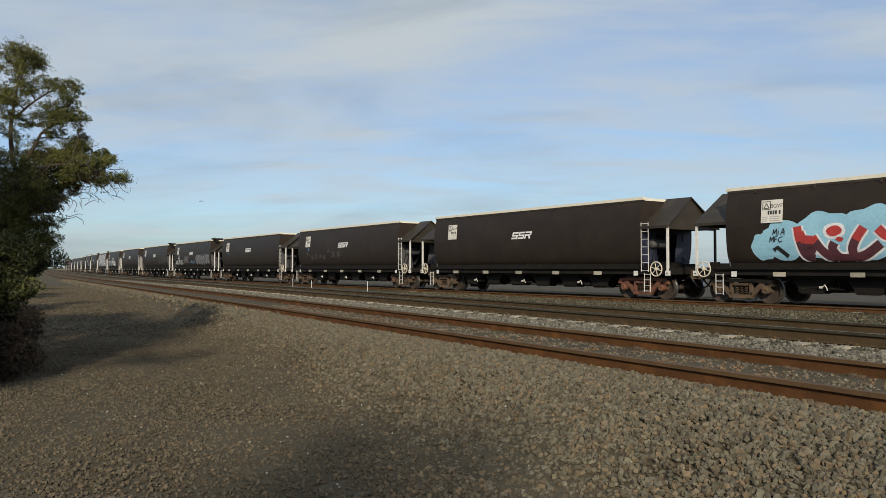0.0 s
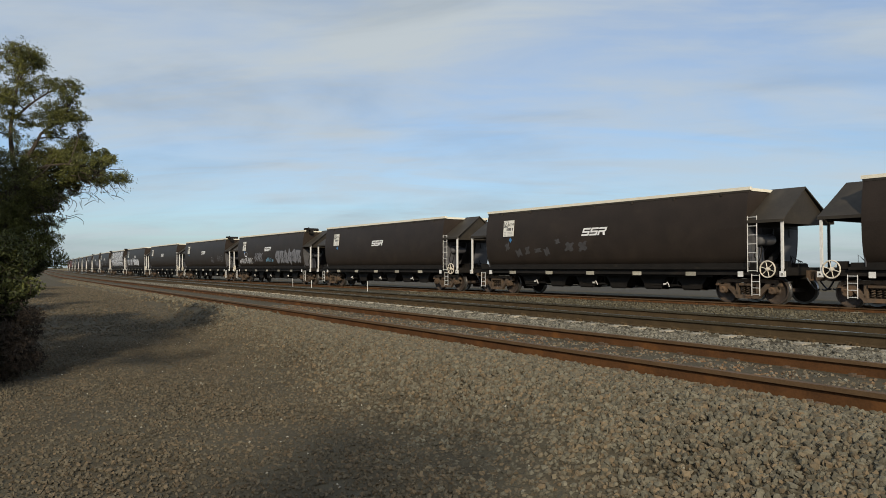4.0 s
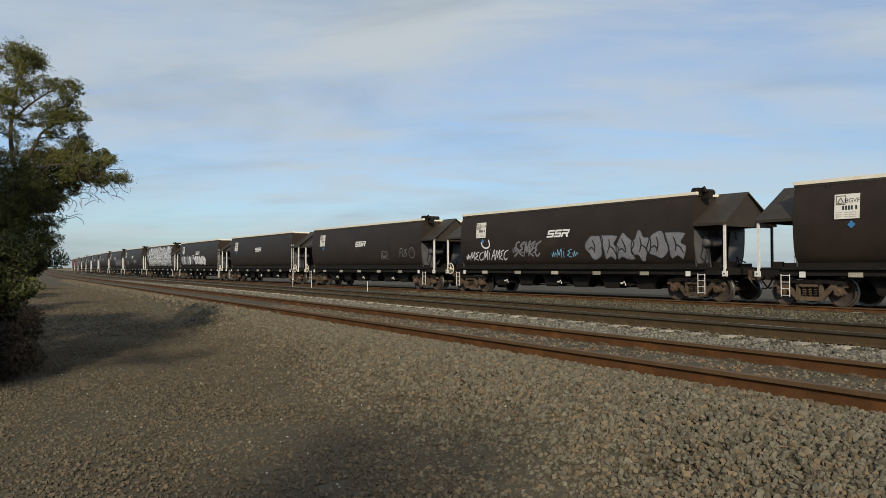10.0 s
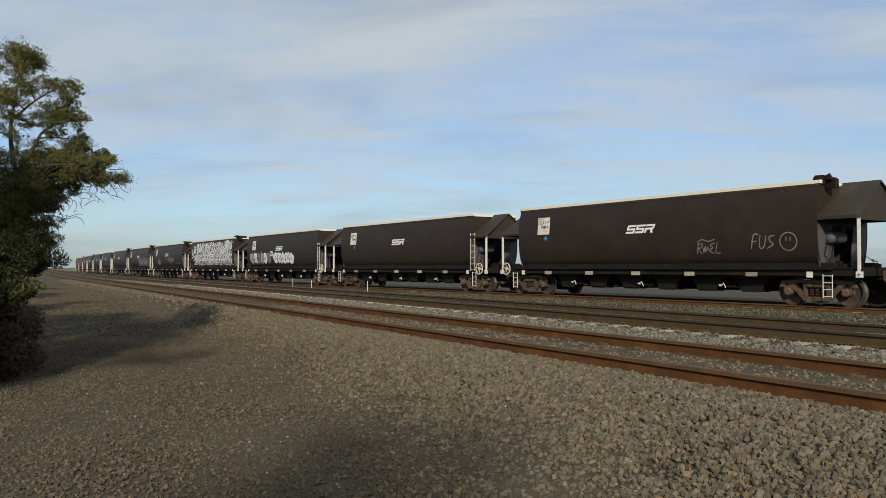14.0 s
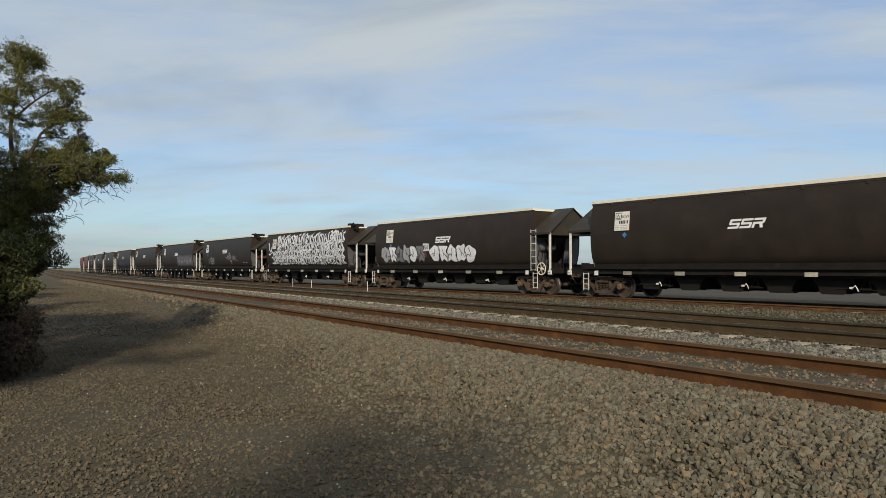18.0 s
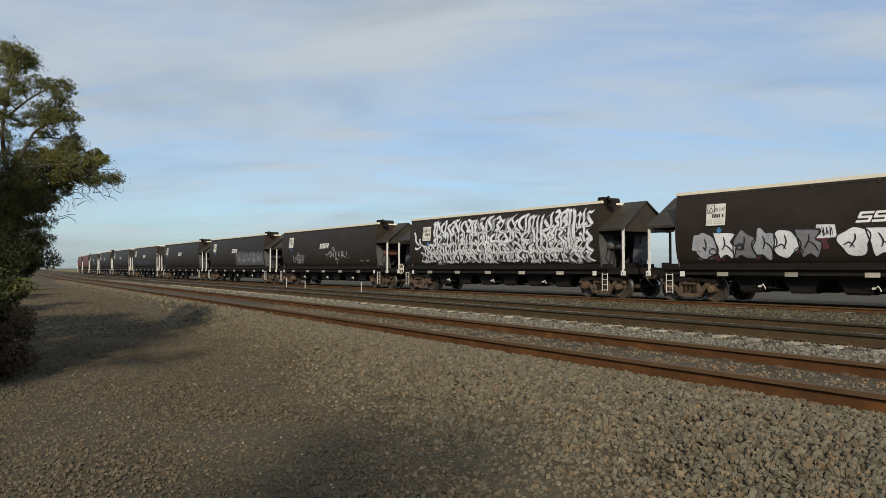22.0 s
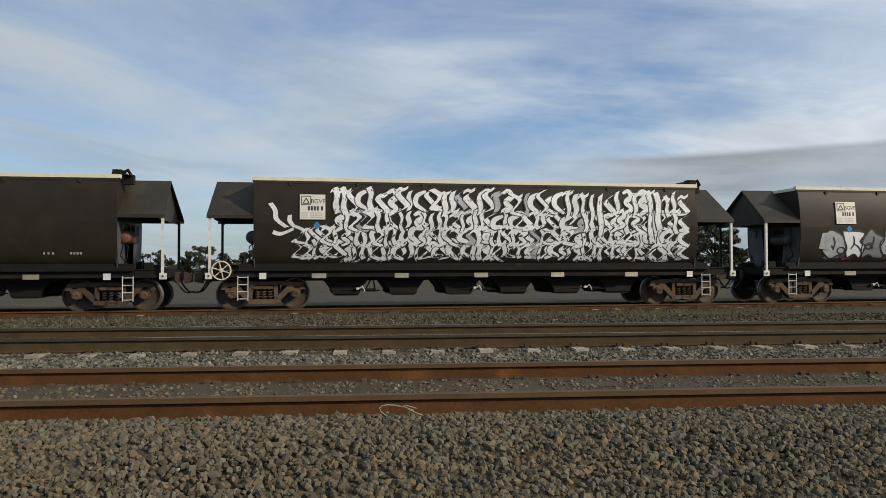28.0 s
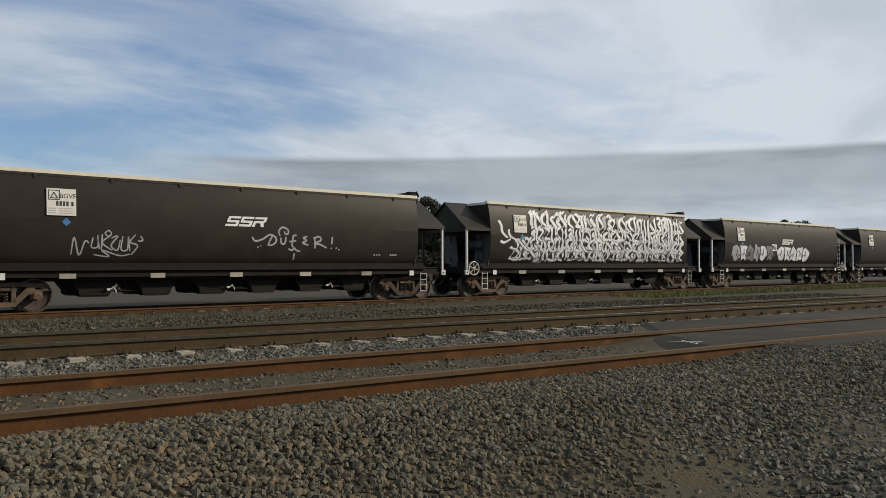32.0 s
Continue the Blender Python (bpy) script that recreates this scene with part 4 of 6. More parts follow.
def bubble_letters(rnd, parent, x0, x1, z0, z1, count, fill_mats, outline_mat, line=0.05, name="graffiti_letter"):
    """Fat throw-up shapes: filled lobed forms with a dark outline and an inner hole or two."""
    step = (x1 - x0) / count
    for k in range(count):
        body, lines = bmesh.new(), bmesh.new()
        cx, cz = x0 + step * (k + 0.5), (z0 + z1) / 2 + rnd.uniform(-0.04, 0.04)
        kind = k % 4
        rx, rz = step * 0.60, (z1 - z0) * 0.5
        if kind == 0:
            o = blob(cx, cz, rx, rz, rnd, 3, 0.10)
        elif kind == 1:
            o = [(cx - rx, z1), (cx + rx * 0.9, z1 - 0.05), (cx + rx * 0.55, cz + 0.1), (cx + rx, cz - 0.05), (cx + rx * 0.6, z0), (cx + rx * 0.1, z0 + 0.12), (cx - rx * 0.5, z0 + 0.02), (cx - rx * 0.7, cz)]
            o = spline(o + [o[0]], 4)[:-1]
        elif kind == 2:
            o = [(cx - rx * 0.9, cz + 0.12), (cx - rx * 0.2, z1 + 0.05), (cx + rx * 0.3, z1 - 0.08), (cx + rx, cz + 0.16), (cx + rx * 0.7, cz - 0.1), (cx + rx * 1.0, z0 + 0.03), (cx + rx * 0.2, z0), (cx - rx * 0.3, z0 + 0.1), (cx - rx * 0.9, z0 + 0.02)]
            o = spline(o + [o[0]], 4)[:-1]
        else:
            o = blob(cx, cz - 0.02, rx * 0.95, rz * 1.02, rnd, 4, 0.16)
        o = [(x, min(3.4, max(1.34, z))) for x, z in o]
        fill(body, o, 0.003 + 0.0008 * (k % 6))
        stroke(lines, o + [o[0]], line, 0.009 + 0.0006 * (k % 6))
        lean = rnd.uniform(-0.25, 0.25) * rx
        stroke(lines, spline([(cx - rx * 0.15 + lean, z1 - 0.16), (cx + rx * 0.05, cz + 0.05), (cx - rx * 0.1 - lean, z0 + 0.28)], 4), line * 1.1, 0.013, taper=0.5)
        if k % 2:
            stroke(lines, spline([(cx + rx * 0.1, cz + 0.02), (cx + rx * 0.45, cz - 0.08), (cx + rx * 0.7, z0 + 0.2)], 4), line, 0.0135, taper=0.5)
        else:
            stroke(lines, spline([(cx - rx * 0.7, cz - 0.1), (cx - rx * 0.3, cz - 0.02), (cx, cz - 0.16)], 4), line, 0.0135, taper=0.5)
        letter = part(name, body, fill_mats[k % len(fill_mats)], parent)
        part("outline", lines, outline_mat, letter)


def calligraphy(parent):
    """The whole side covered in interlocking broad-brush strokes."""
    rnd = random.Random(21)
    bms = [bmesh.new(), bmesh.new(), bmesh.new()]
    i = 0
    rows = [(3.40, 2.70, 0.25), (2.80, 2.22, 0.215), (2.34, 1.80, 0.20), (1.92, 1.38, 0.195)]
    for r, (zt, zb, pitch_) in enumerate(rows):
        x = -4.35 + rnd.uniform(0, 0.1) if r == 0 else -5.45 + 0.12 * (3 - r) + rnd.uniform(0, 0.1)
        if r == 1:
            x = -4.3
        while x < 6.25:
            h = zt - zb
            z0 = zt + rnd.uniform(-0.10, 0.05)
            z1 = zb + rnd.uniform(-0.08, 0.10)
            tall = r == 0 and rnd.random() < 0.30 and x > 1.5
            if tall:
                z1 -= rnd.uniform(0.3, 0.9)
            kind = rnd.random()
            s = rnd.choice((-1, 1))
            w = rnd.uniform(0.12, 0.19) if r == 0 else rnd.uniform(0.095, 0.155)
            b = bms[0] if rnd.random() < 0.95 else bms[1]
            lift = 0.003 + 0.006 * (3 - r) + 0.0007 * (i % 8)
            if kind < 0.38 or tall:
                keys = [(x - 0.05 * s, z0), (x + 0.02 * s, z0 - 0.3 * (z0 - z1)), (x - 0.03 * s, z0 - 0.7 * (z0 - z1)), (x + 0.04 * s, z1)]
            elif kind < 0.68:
                keys = [(x + 0.16 * s, z0), (x - 0.10 * s, z0 - 0.25 * h), (x + 0.02 * s, z0 - 0.52 * h), (x + 0.15 * s, z0 - 0.78 * h), (x - 0.15 * s, z1)]
            elif kind < 0.88:
                keys = [(x - 0.10, z0 - 0.08), (x + 0.08, z0), (x + 0.16, z0 - 0.25 * h), (x - 0.02, z0 - 0.5 * h), (x + 0.14, z0 - 0.75 * h), (x - 0.06, z1)]
            else:
                keys = [(x + 0.18, z0 - 0.1 * h), (x - 0.08, z0 - 0.3 * h), (x - 0.11, z0 - 0.65 * h), (x + 0.17, z1 + 0.06)]
            nib = radians(rnd.uniform(14, 38)) if kind < 0.72 or tall else None
            stroke(bms[2], spline(keys, 5), w + 0.075, lift - 0.0003, nib=nib, taper=0.3)
            stroke(b, spline(keys, 5), w * (1 if nib else 1.15), lift, nib=nib, taper=0.6)
            if rnd.random() < 0.72:  # thin flick across the head or foot
                zz = z0 - rnd.uniform(0.0, 0.12) if rnd.random() < 0.6 else z1 + rnd.uniform(0.0, 0.1)
                stroke(b, spline([(x - 0.17, zz - 0.07), (x - 0.04, zz + 0.02), (x + 0.06, zz - 0.02), (x + 0.19, zz + 0.06)], 3), 0.10, lift + 0.0003, nib=radians(rnd.uniform(60, 80)))
            x += pitch_ * rnd.uniform(0.84, 1.24)
            i += 1
    stroke(bms[0], spline([(-6.15, 2.95), (-6.02, 2.75), (-5.98, 2.5), (-5.7, 2.28)], 5), 0.13, 0.004, nib=radians(15))
    stroke(bms[0], spline([(-6.08, 2.15), (-5.85, 2.1), (-5.5, 2.25)], 5), 0.11, 0.005, nib=radians(70))
    stroke(bms[0], spline([(-5.62, 2.62), (-5.62, 2.45), (-5.48, 2.28)], 5), 0.12, 0.006, nib=radians(15))
    letters("graffiti_stroke", bms[0], M["spray_white"], parent)
    letters("graffiti_stroke", bms[1], M["spray_pale"], parent)
    part("graffiti_outline", bms[2], M["spray_black"], parent)["kind"] = "stuff"


def paint_wagon(n, root):
    rnd = random.Random(100 + n)
    if n == 0:  # cyan cloud with red and plum letter forms
        for k, (x, z, rx, rz) in enumerate(((-5.3, 1.78, 0.42, 0.42), (-4.6, 1.95, 0.75, 0.60), (-4.75, 2.35, 0.36, 0.22), (-3.4, 2.05, 0.95, 0.70), (-2.0, 2.1, 0.95, 0.74), (-0.7, 2.2, 0.95, 0.80), (0.7, 2.3, 0.95, 0.88), (2.0, 2.2, 0.95, 0.78), (3.2, 2.0, 0.8, 0.6))):
            a = bmesh.new()
            fill(a, blob(x, z, rx, rz, rnd, 6, 0.05), 0.003 + 0.0006 * k)
            part("graffiti_cloud", a, M["spray_cyan"], root)
        lines = [[(-4.2, 2.35), (-4.13, 1.91), (-3.99, 1.53), (-3.72, 1.4)], [(-4.13, 2.18), (-3.94, 1.74), (-3.79, 1.63), (-3.72, 1.98)], [(-3.75, 2.03), (-3.56, 1.73), (-3.32, 1.49), (-3.06, 1.4)], [(-3.11, 1.85), (-3.18, 1.67), (-2.98, 1.42), (-2.59, 1.4)], [(-2.29, 2.25), (-2.52, 1.91), (-2.62, 1.64), (-2.54, 1.44), (-2.24, 1.51), (-1.85, 1.79)], [(-1.92, 2.21), (-1.72, 2.01), (-1.51, 1.98)]]
        for k, keys in enumerate(lines):
            w, p, r = bmesh.new(), bmesh.new(), bmesh.new()
            pts = spline(keys, 6)
            stroke(w, pts, 0.37, 0.0090 + 0.0004 * k)
            stroke(p, pts, 0.25, 0.0115 + 0.0004 * k)
            top = [q for q in pts if q[1] > 1.88]
            letter = part("graffiti_letter", p, M["spray_plum"], root, "plum letter form with a red top")
            part("halo", w, M["spray_white"], letter)
            if len(top) > 2:
                stroke(r, top, 0.25, 0.0140 + 0.0004 * k)
                part("red_top", r, M["spray_red"], letter)
        w, r, g = bmesh.new(), bmesh.new(), bmesh.new()
        fill(w, blob(-3.11, 2.18, 0.32, 0.24, rnd, 2, 0.05), 0.0085)
        fill(r, blob(-3.11, 2.18, 0.23, 0.15, rnd, 2, 0.05), 0.0150)
        fill(r, blob(-2.96, 1.94, 0.12, 0.07, rnd, 2, 0.05), 0.0155)
        part("graffiti_dot", r, M["spray_red"], root)
        part("halo", w, M["spray_white"], root)
        stroke(g, [(-4.52, 1.47), (-4.85, 1.75), (-4.97, 1.66)], 0.13, 0.0155)
        tag_line(g, "MIA", -4.98, 2.12, 0.13, 0.19, 0.028, 0.016)
        tag_line(g, "MFC", -5.09, 1.91, 0.14, 0.17, 0.028, 0.016)
        part("graffiti_tag", g, M["spray_black"], root)
    elif n == 2:
        for k in range(8):
            b = bmesh.new()
            fill(b, blob(-5.0 + 0.62 * k + rnd.uniform(-0.15, 0.15), 1.95 + rnd.uniform(-0.2, 0.3), rnd.uniform(0.10, 0.30), rnd.uniform(0.08, 0.20), rnd, 4, 0.28, 24), 0.003 + 0.0005 * k)
            part("smudge", b, M["smudge"], root, "rubbed-out smudge of pale paint")
    elif n == 4:
        bubble_letters(rnd, root, 1.7, 6.25, 1.42, 2.38, 6, [M["spray_grey"]], M["spray_black"])
        b, c, d = bmesh.new(), bmesh.new(), bmesh.new()
        tag_line(c, "~E~S", -2.8, 1.75, 0.42, 0.42, 0.05, 0.010)
        tag_line(b, "~MEC", -6.25, 1.48, 0.33, 0.40, 0.040, skew=0.4)
        tag_line(b, "MIAMEC", -4.92, 1.48, 0.285, 0.46, 0.042, skew=0.4)
        stroke(b, spline([(-5.0, 2.32), (-4.9, 2.12), (-4.65, 2.02), (-4.4, 2.12), (-4.45, 2.40)], 4), 0.07, 0.005)
        tag_line(c, "SEMEC", -2.75, 1.62, 0.34, 0.66, 0.085, skew=0.3)
        tag_line(d, "~MIE~", -0.35, 1.55, 0.30, 0.34, 0.04)
        letters("graffiti_letter", b, M["spray_white"], root)
        letters("graffiti_letter", c, M["spray_grey"], root)
        letters("graffiti_letter", d, M["spray_blue"], root, "pale blue marker tag")
    elif n == 5:
        b = bmesh.new()
        tag_line(b, "R~EL", 2.45, 1.60, 0.24, 0.36, 0.032)
        stroke(b, spline([(2.5, 1.98), (2.7, 2.06), (2.95, 2.0), (3.2, 2.07)], 4), 0.03, 0.006)
        tag_line(b, "FUS", 4.45, 1.72, 0.27, 0.42, 0.040)
        stroke(b, [(5.72 + 0.27 * math.cos(0.33 * k), 1.92 + 0.27 * math.sin(0.33 * k)) for k in range(20)], 0.035, 0.009)
        for x in (5.65, 5.78):
            stroke(b, [(x, 2.06), (x + 0.01, 1.93)], 0.032, 0.0095)
        letters("graffiti_letter", b, M["spray_grey"], root)
    elif n == 7:
        for k in range(9):  # red overspray behind the letters
            d = bmesh.new()
            fill(d, blob(-5.4 + 0.46 * k, 1.75 + rnd.uniform(-0.15, 0.30), rnd.uniform(0.28, 0.45), rnd.uniform(0.20, 0.34), rnd, 4, 0.18, 24), 0.0012 + 0.0002 * k)
            part("overspray", d, M["spray_plum"] if k % 3 else M["spray_dim"], root, "dull red overspray")
        bubble_letters(rnd, root, -5.75, -1.60, 1.42, 2.28, 6, [M["spray_pale"], M["spray_white"], M["spray_grey"]], M["spray_black"], 0.045)
        for x, z in ((-5.15, 1.66), (-4.15, 1.80), (-2.25, 1.62)):  # rings painted into three of the letters
            e = bmesh.new()
            stroke(e, [(x + 0.13 * math.cos(0.42 * k), z + 0.10 * math.sin(0.42 * k)) for k in range(16)], 0.03, 0.016)
            part("graffiti_ring", e, M["spray_black"], root)
        e = bmesh.new()
        fill(e, [(-5.95, 1.72), (-5.55, 1.66), (-5.42, 2.24), (-5.85, 2.20)], 0.0150)
        part("graffiti", e, M["spray_pale"], root)
        bubble_letters(rnd, root, -1.0, 2.7, 1.42, 2.25, 5, [M["spray_white"]], M["spray_black"], 0.04)
        b, c = bmesh.new(), bmesh.new()
        fill(b, [(-1.74, 1.98), (-1.10, 2.0), (-1.12, 2.36), (-1.70, 2.38)], 0.004)
        part("graffiti", b, M["spray_white"], root, "white painted square")
        scribble(rnd, -1.65, -1.2, 2.05, 2.30, 4, 0.022, c, 0.008)
        letters("graffiti_letter", c, M["spray_black"], root)
    elif n == 8:
        calligraphy(root)
    elif n == 9:
        b = bmesh.new()
        for k, keys in enumerate(([(-4.75, 1.50), (-4.65, 1.95), (-4.45, 1.48), (-4.25, 1.85), (-4.1, 1.80)], [(-3.95, 1.95), (-4.0, 1.70), (-3.75, 1.72), (-3.78, 2.02), (-3.7, 1.65)], [(-3.6, 2.05), (-3.62, 1.62)], [(-3.3, 2.0), (-3.6, 1.82), (-3.2, 1.62)],
                                  [(-3.25, 1.95), (-3.0, 2.0), (-3.25, 1.75), (-3.0, 1.62), (-2.9, 1.9)], [(-2.8, 2.0), (-2.85, 1.65), (-2.6, 1.65), (-2.58, 2.0), (-2.5, 1.6)], [(-2.3, 2.05), (-2.5, 1.85), (-2.2, 1.75), (-2.45, 1.5)], [(-3.9, 1.5), (-3.3, 1.45), (-3.6, 1.62), (-2.9, 1.48), (-2.5, 1.52)], [(-2.1, 2.02), (-2.0, 1.9), (-2.2, 1.88)])):
            stroke(b, spline([(-4.75 + 0.66 * (x + 4.75), z) for x, z in keys], 5), 0.042, 0.004 + 0.0006 * k, taper=0.3)
        for x in (4.75, 4.86, 4.97, 5.42, 5.50, 5.58, 5.66):
            stroke(b, [(x, 1.56), (x + 0.05, 1.56)], 0.06, 0.004)
        stroke(b, spline([(-3.93, 2.08), (-3.83, 2.15), (-3.76, 2.05), (-3.86, 2.0), (-3.93, 2.08)], 4), 0.035, 0.010)
        for k, keys in enumerate([[(0.29, 2.07), (0.4, 1.95), (0.64, 2.01), (0.87, 2.15), (1.07, 2.07), (1.08, 1.93), (0.94, 1.83), (0.8, 1.85)], [(0.96, 2.12), (0.87, 1.95), (0.84, 1.83)], [(1.25, 2.07), (1.26, 1.92), (1.35, 1.87), (1.41, 1.95), (1.41, 2.1)], [(1.22, 2.12), (1.17, 2.27), (1.3, 2.39), (1.48, 2.32), (1.49, 2.2), (1.39, 2.19), (1.37, 2.27)], [(1.79, 2.15), (1.68, 2.13), (1.65, 1.95), (1.65, 1.83), (1.69, 1.77)], [(1.54, 1.95), (1.78, 1.98)], [(2.17, 2.12), (2.03, 2.08), (2.14, 1.99), (2.01, 1.92), (2.22, 1.85)], [(2.43, 2.1), (2.47, 1.75)], [(2.39, 2.07), (2.6, 2.13), (2.66, 2.01), (2.47, 1.92), (2.67, 1.87), (2.89, 1.77)], [(3.09, 2.13), (3.07, 1.89)], [(3.06, 1.78), (3.07, 1.73)], [(0.47, 1.75), (0.51, 1.77)], [(0.57, 1.8), (0.6, 1.81)], [(3.23, 1.78), (3.27, 1.76)], [(3.33, 1.73), (3.37, 1.71)], [(1.52, 1.73), (1.65, 1.68), (1.72, 1.75), (1.8, 1.68), (1.94, 1.65)], [(1.73, 1.59), (1.73, 1.38)]]):
            stroke(b, spline(keys, 5), 0.06, 0.004 + 0.0006 * k, taper=0.2)
        letters("graffiti_letter", b, M["spray_pale"], root)
    elif n == 10:
        b = bmesh.new()
        top = [(0.35 + 0.22 * k, 2.28 + 0.10 * math.sin(1.7 * k) + rnd.uniform(-0.04, 0.06)) for k in range(28)]
        fill(b, [(0.25, 1.36)] + top + [(6.5, 2.1), (6.52, 1.36)], 0.003)
        part("graffiti", b, M["spray_dim"], root, "large faded panel of grey-blue paint")
        c = bmesh.new()
        tag_line(c, "~OSEC~", 0.5, 2.02, 0.42, 0.42, 0.05, 0.007)
        tag_line(c, "SOE~C", 3.4, 1.98, 0.45, 0.38, 0.045, 0.007)
        letters("graffiti_letter", c, M["spray_grey"], root)
        d = bmesh.new()
        for k in range(5):
            fill(d, blob(1.2 + 1.1 * k, 1.75 + rnd.uniform(-0.1, 0.1), rnd.uniform(0.3, 0.6), rnd.uniform(0.12, 0.25), rnd, 5, 0.2, 24), 0.0045 + 0.0004 * k)
        part("graffiti", d, M["spray_grey"], root, "thin grey drifts of spray over the panel")
    elif n == 12:
        b = bmesh.new()
        for k in range(9):
            fill(b, blob(-4.0 + 0.95 * k, 1.72 + rnd.uniform(-0.12, 0.18), rnd.uniform(0.4, 0.75), rnd.uniform(0.18, 0.34), rnd, 5, 0.18, 24), 0.003 + 0.0004 * k)
        part("graffiti", b, M["navy"], root, "dull blue haze of spray paint")
        c = bmesh.new()
        tag_line(c, "~SEC", -3.2, 1.6, 0.5, 0.5, 0.05, 0.008)
        letters("graffiti_letter", c, M["spray_dim"], root)
    elif n == 15:
        b = bmesh.new()
        scribble(rnd, 0.0, 2.5, 1.6, 2.2, 5, 0.08, b)
        part("graffiti", b, M["spray_grey"], root)


LABELS = {
    0: "black grain hopper wagon with cyan, red and plum graffiti", 2: "black grain hopper wagon with rubbed-out paint smudges",
    4: "black grain hopper wagon with grey bubble graffiti and white tags", 5: "black grain hopper wagon with small faint grey tags",
    7: "black grain hopper wagon with grey and white block graffiti", 8: "black grain hopper wagon covered in white brush-stroke graffiti",
    12: "black grain hopper wagon with a dull blue paint haze", 15: "black grain hopper wagon with a grey scrawl",
    9: "black grain hopper wagon with pale scrawled tags", 10: "black grain hopper wagon with a faded grey paint panel"}
TALL_LADDER = {1, 2, 3, 6, 7, 12, 13}
WINDER = {4, 5, 8, 9, 10, 11, 14}
LEFT_WHEEL = {0, 1, 4, 5, 8, 11, 12}
wheelsets = []


def build_wagon_template():
    root = new("grain_wagon")
    put("body", m_body(0), root)
    for sgn in (-1, 1):
        put("body_end", m_body(sgn), root)
        put("side_cheek", m_body(sgn, -1), root)
        put("side_cheek", m_body(sgn, 1), root)
    put("cover_rail", m_cover(), root, label="cream cover rail along the top")
    put("top_lip", m_top_lip(), root)
    sills(root)
    post_w, post_d, br = m_post(0.068, False), m_post(0.07, True), m_lamp_bracket()
    lad, chute, valve = m_ladder(0.27, 0.94, 0.27, 4, -1.41), m_chute(), m_valve()
    link_rods = m_linkage()
    tank = m_tank()
    side_a, side_b, boxes, spring, cap, bol, ws = m_side_frame(-1), m_side_frame(1), (m_axle_box(-1), m_axle_box(1)), m_spring(), m_spring_cap(), m_bolster(), m_wheelset()
    bm = m_quad_plate(0.40, 0.13)
    tagm = mesh("tag_plate", bm, M["tag"])
    small = mesh("reflector", m_quad_plate(0.19, 0.17), M["white"])
    for sgn in (-1, 1):
        put("end_sheet", m_end_sheet(sgn), root, label="blue-grey sloping end sheet")
        for sy in (-1, 1):
            put("end_wing", m_end_wing(sgn, sy), root, label="streaked grey end plate")
        hood = put("end_hood", m_hood(sgn), root, label="dark gabled hood over the end platform")
        put("gable", m_gable(sgn), hood)
        put("end_platform", m_deck(sgn), root)
        put("corner_post", post_w, root, (sgn * 7.76, 0, 0), "white corner post")
        put("corner_post", post_d, root, (sgn * 7.70, 0, 0))
        put("lamp_bracket", br, root, (sgn * 7.78, 0, 0), "white lamp bracket")
        put("step_ladder", lad, root, (sgn * 6.88, 0, 0), "ivory step ladder")
        put("reflector", small, root, (sgn * 6.35, -1.40, 0.935), "white reflector square")
        put("air_reservoir", tank, root, (sgn * 6.66, -0.55, 2.02))
        clutter(sgn, root)
        put("coupler", m_coupler(sgn), root)
        for y in (-0.35, 0.3):
            put("brake_hose", m_hose(sgn, y), root)
        bogie = put("bogie", bol, root, (sgn * 6.35, 0, 0), "rust-brown cast steel bogie")
        put("side_frame", side_a, bogie)
        put("side_frame", side_b, bogie)
        for sy in (-1, 1):
            put("spring_cap", cap, bogie, (0, sy, 0))
            for x in (-0.17, 0.0, 0.17):
                put("spring", spring, bogie, (x, sy, 0))
        for sx in (-0.87, 0.87):
            for box in boxes:
                put("axle_box", box, bogie, (sx, 0, 0.42))
            put("wheelset", ws, bogie, (sx, 0, 0.42))
    for k in range(6):
        put("discharge_chute", chute, root, (-4.05 + 1.65 * k, 0, 0))
    for k in range(3):
        put("discharge_handle", valve, root, (-3.62 + 3.42 * k, 0, 0), "white discharge handle")
        put("door_linkage", link_rods, root, (-3.62 + 3.42 * k, 0, 0))
    seam = bmesh.new()
    for sy in (-1, 1):
        y0, y1 = sorted((sy * 1.44, sy * (side_w(2.40) + 0.0018)))
        add_box(seam, -END + 0.02, END - 0.02, y0, y1, 2.385, 2.405)
    part("weld_seam", seam, M["body"], root)
    for k in range(5):
        put("tag_plate", tagm, root, (-4.82 + 2.32 * k, -1.385, 0.935), "faded pale tag plate")
    return root


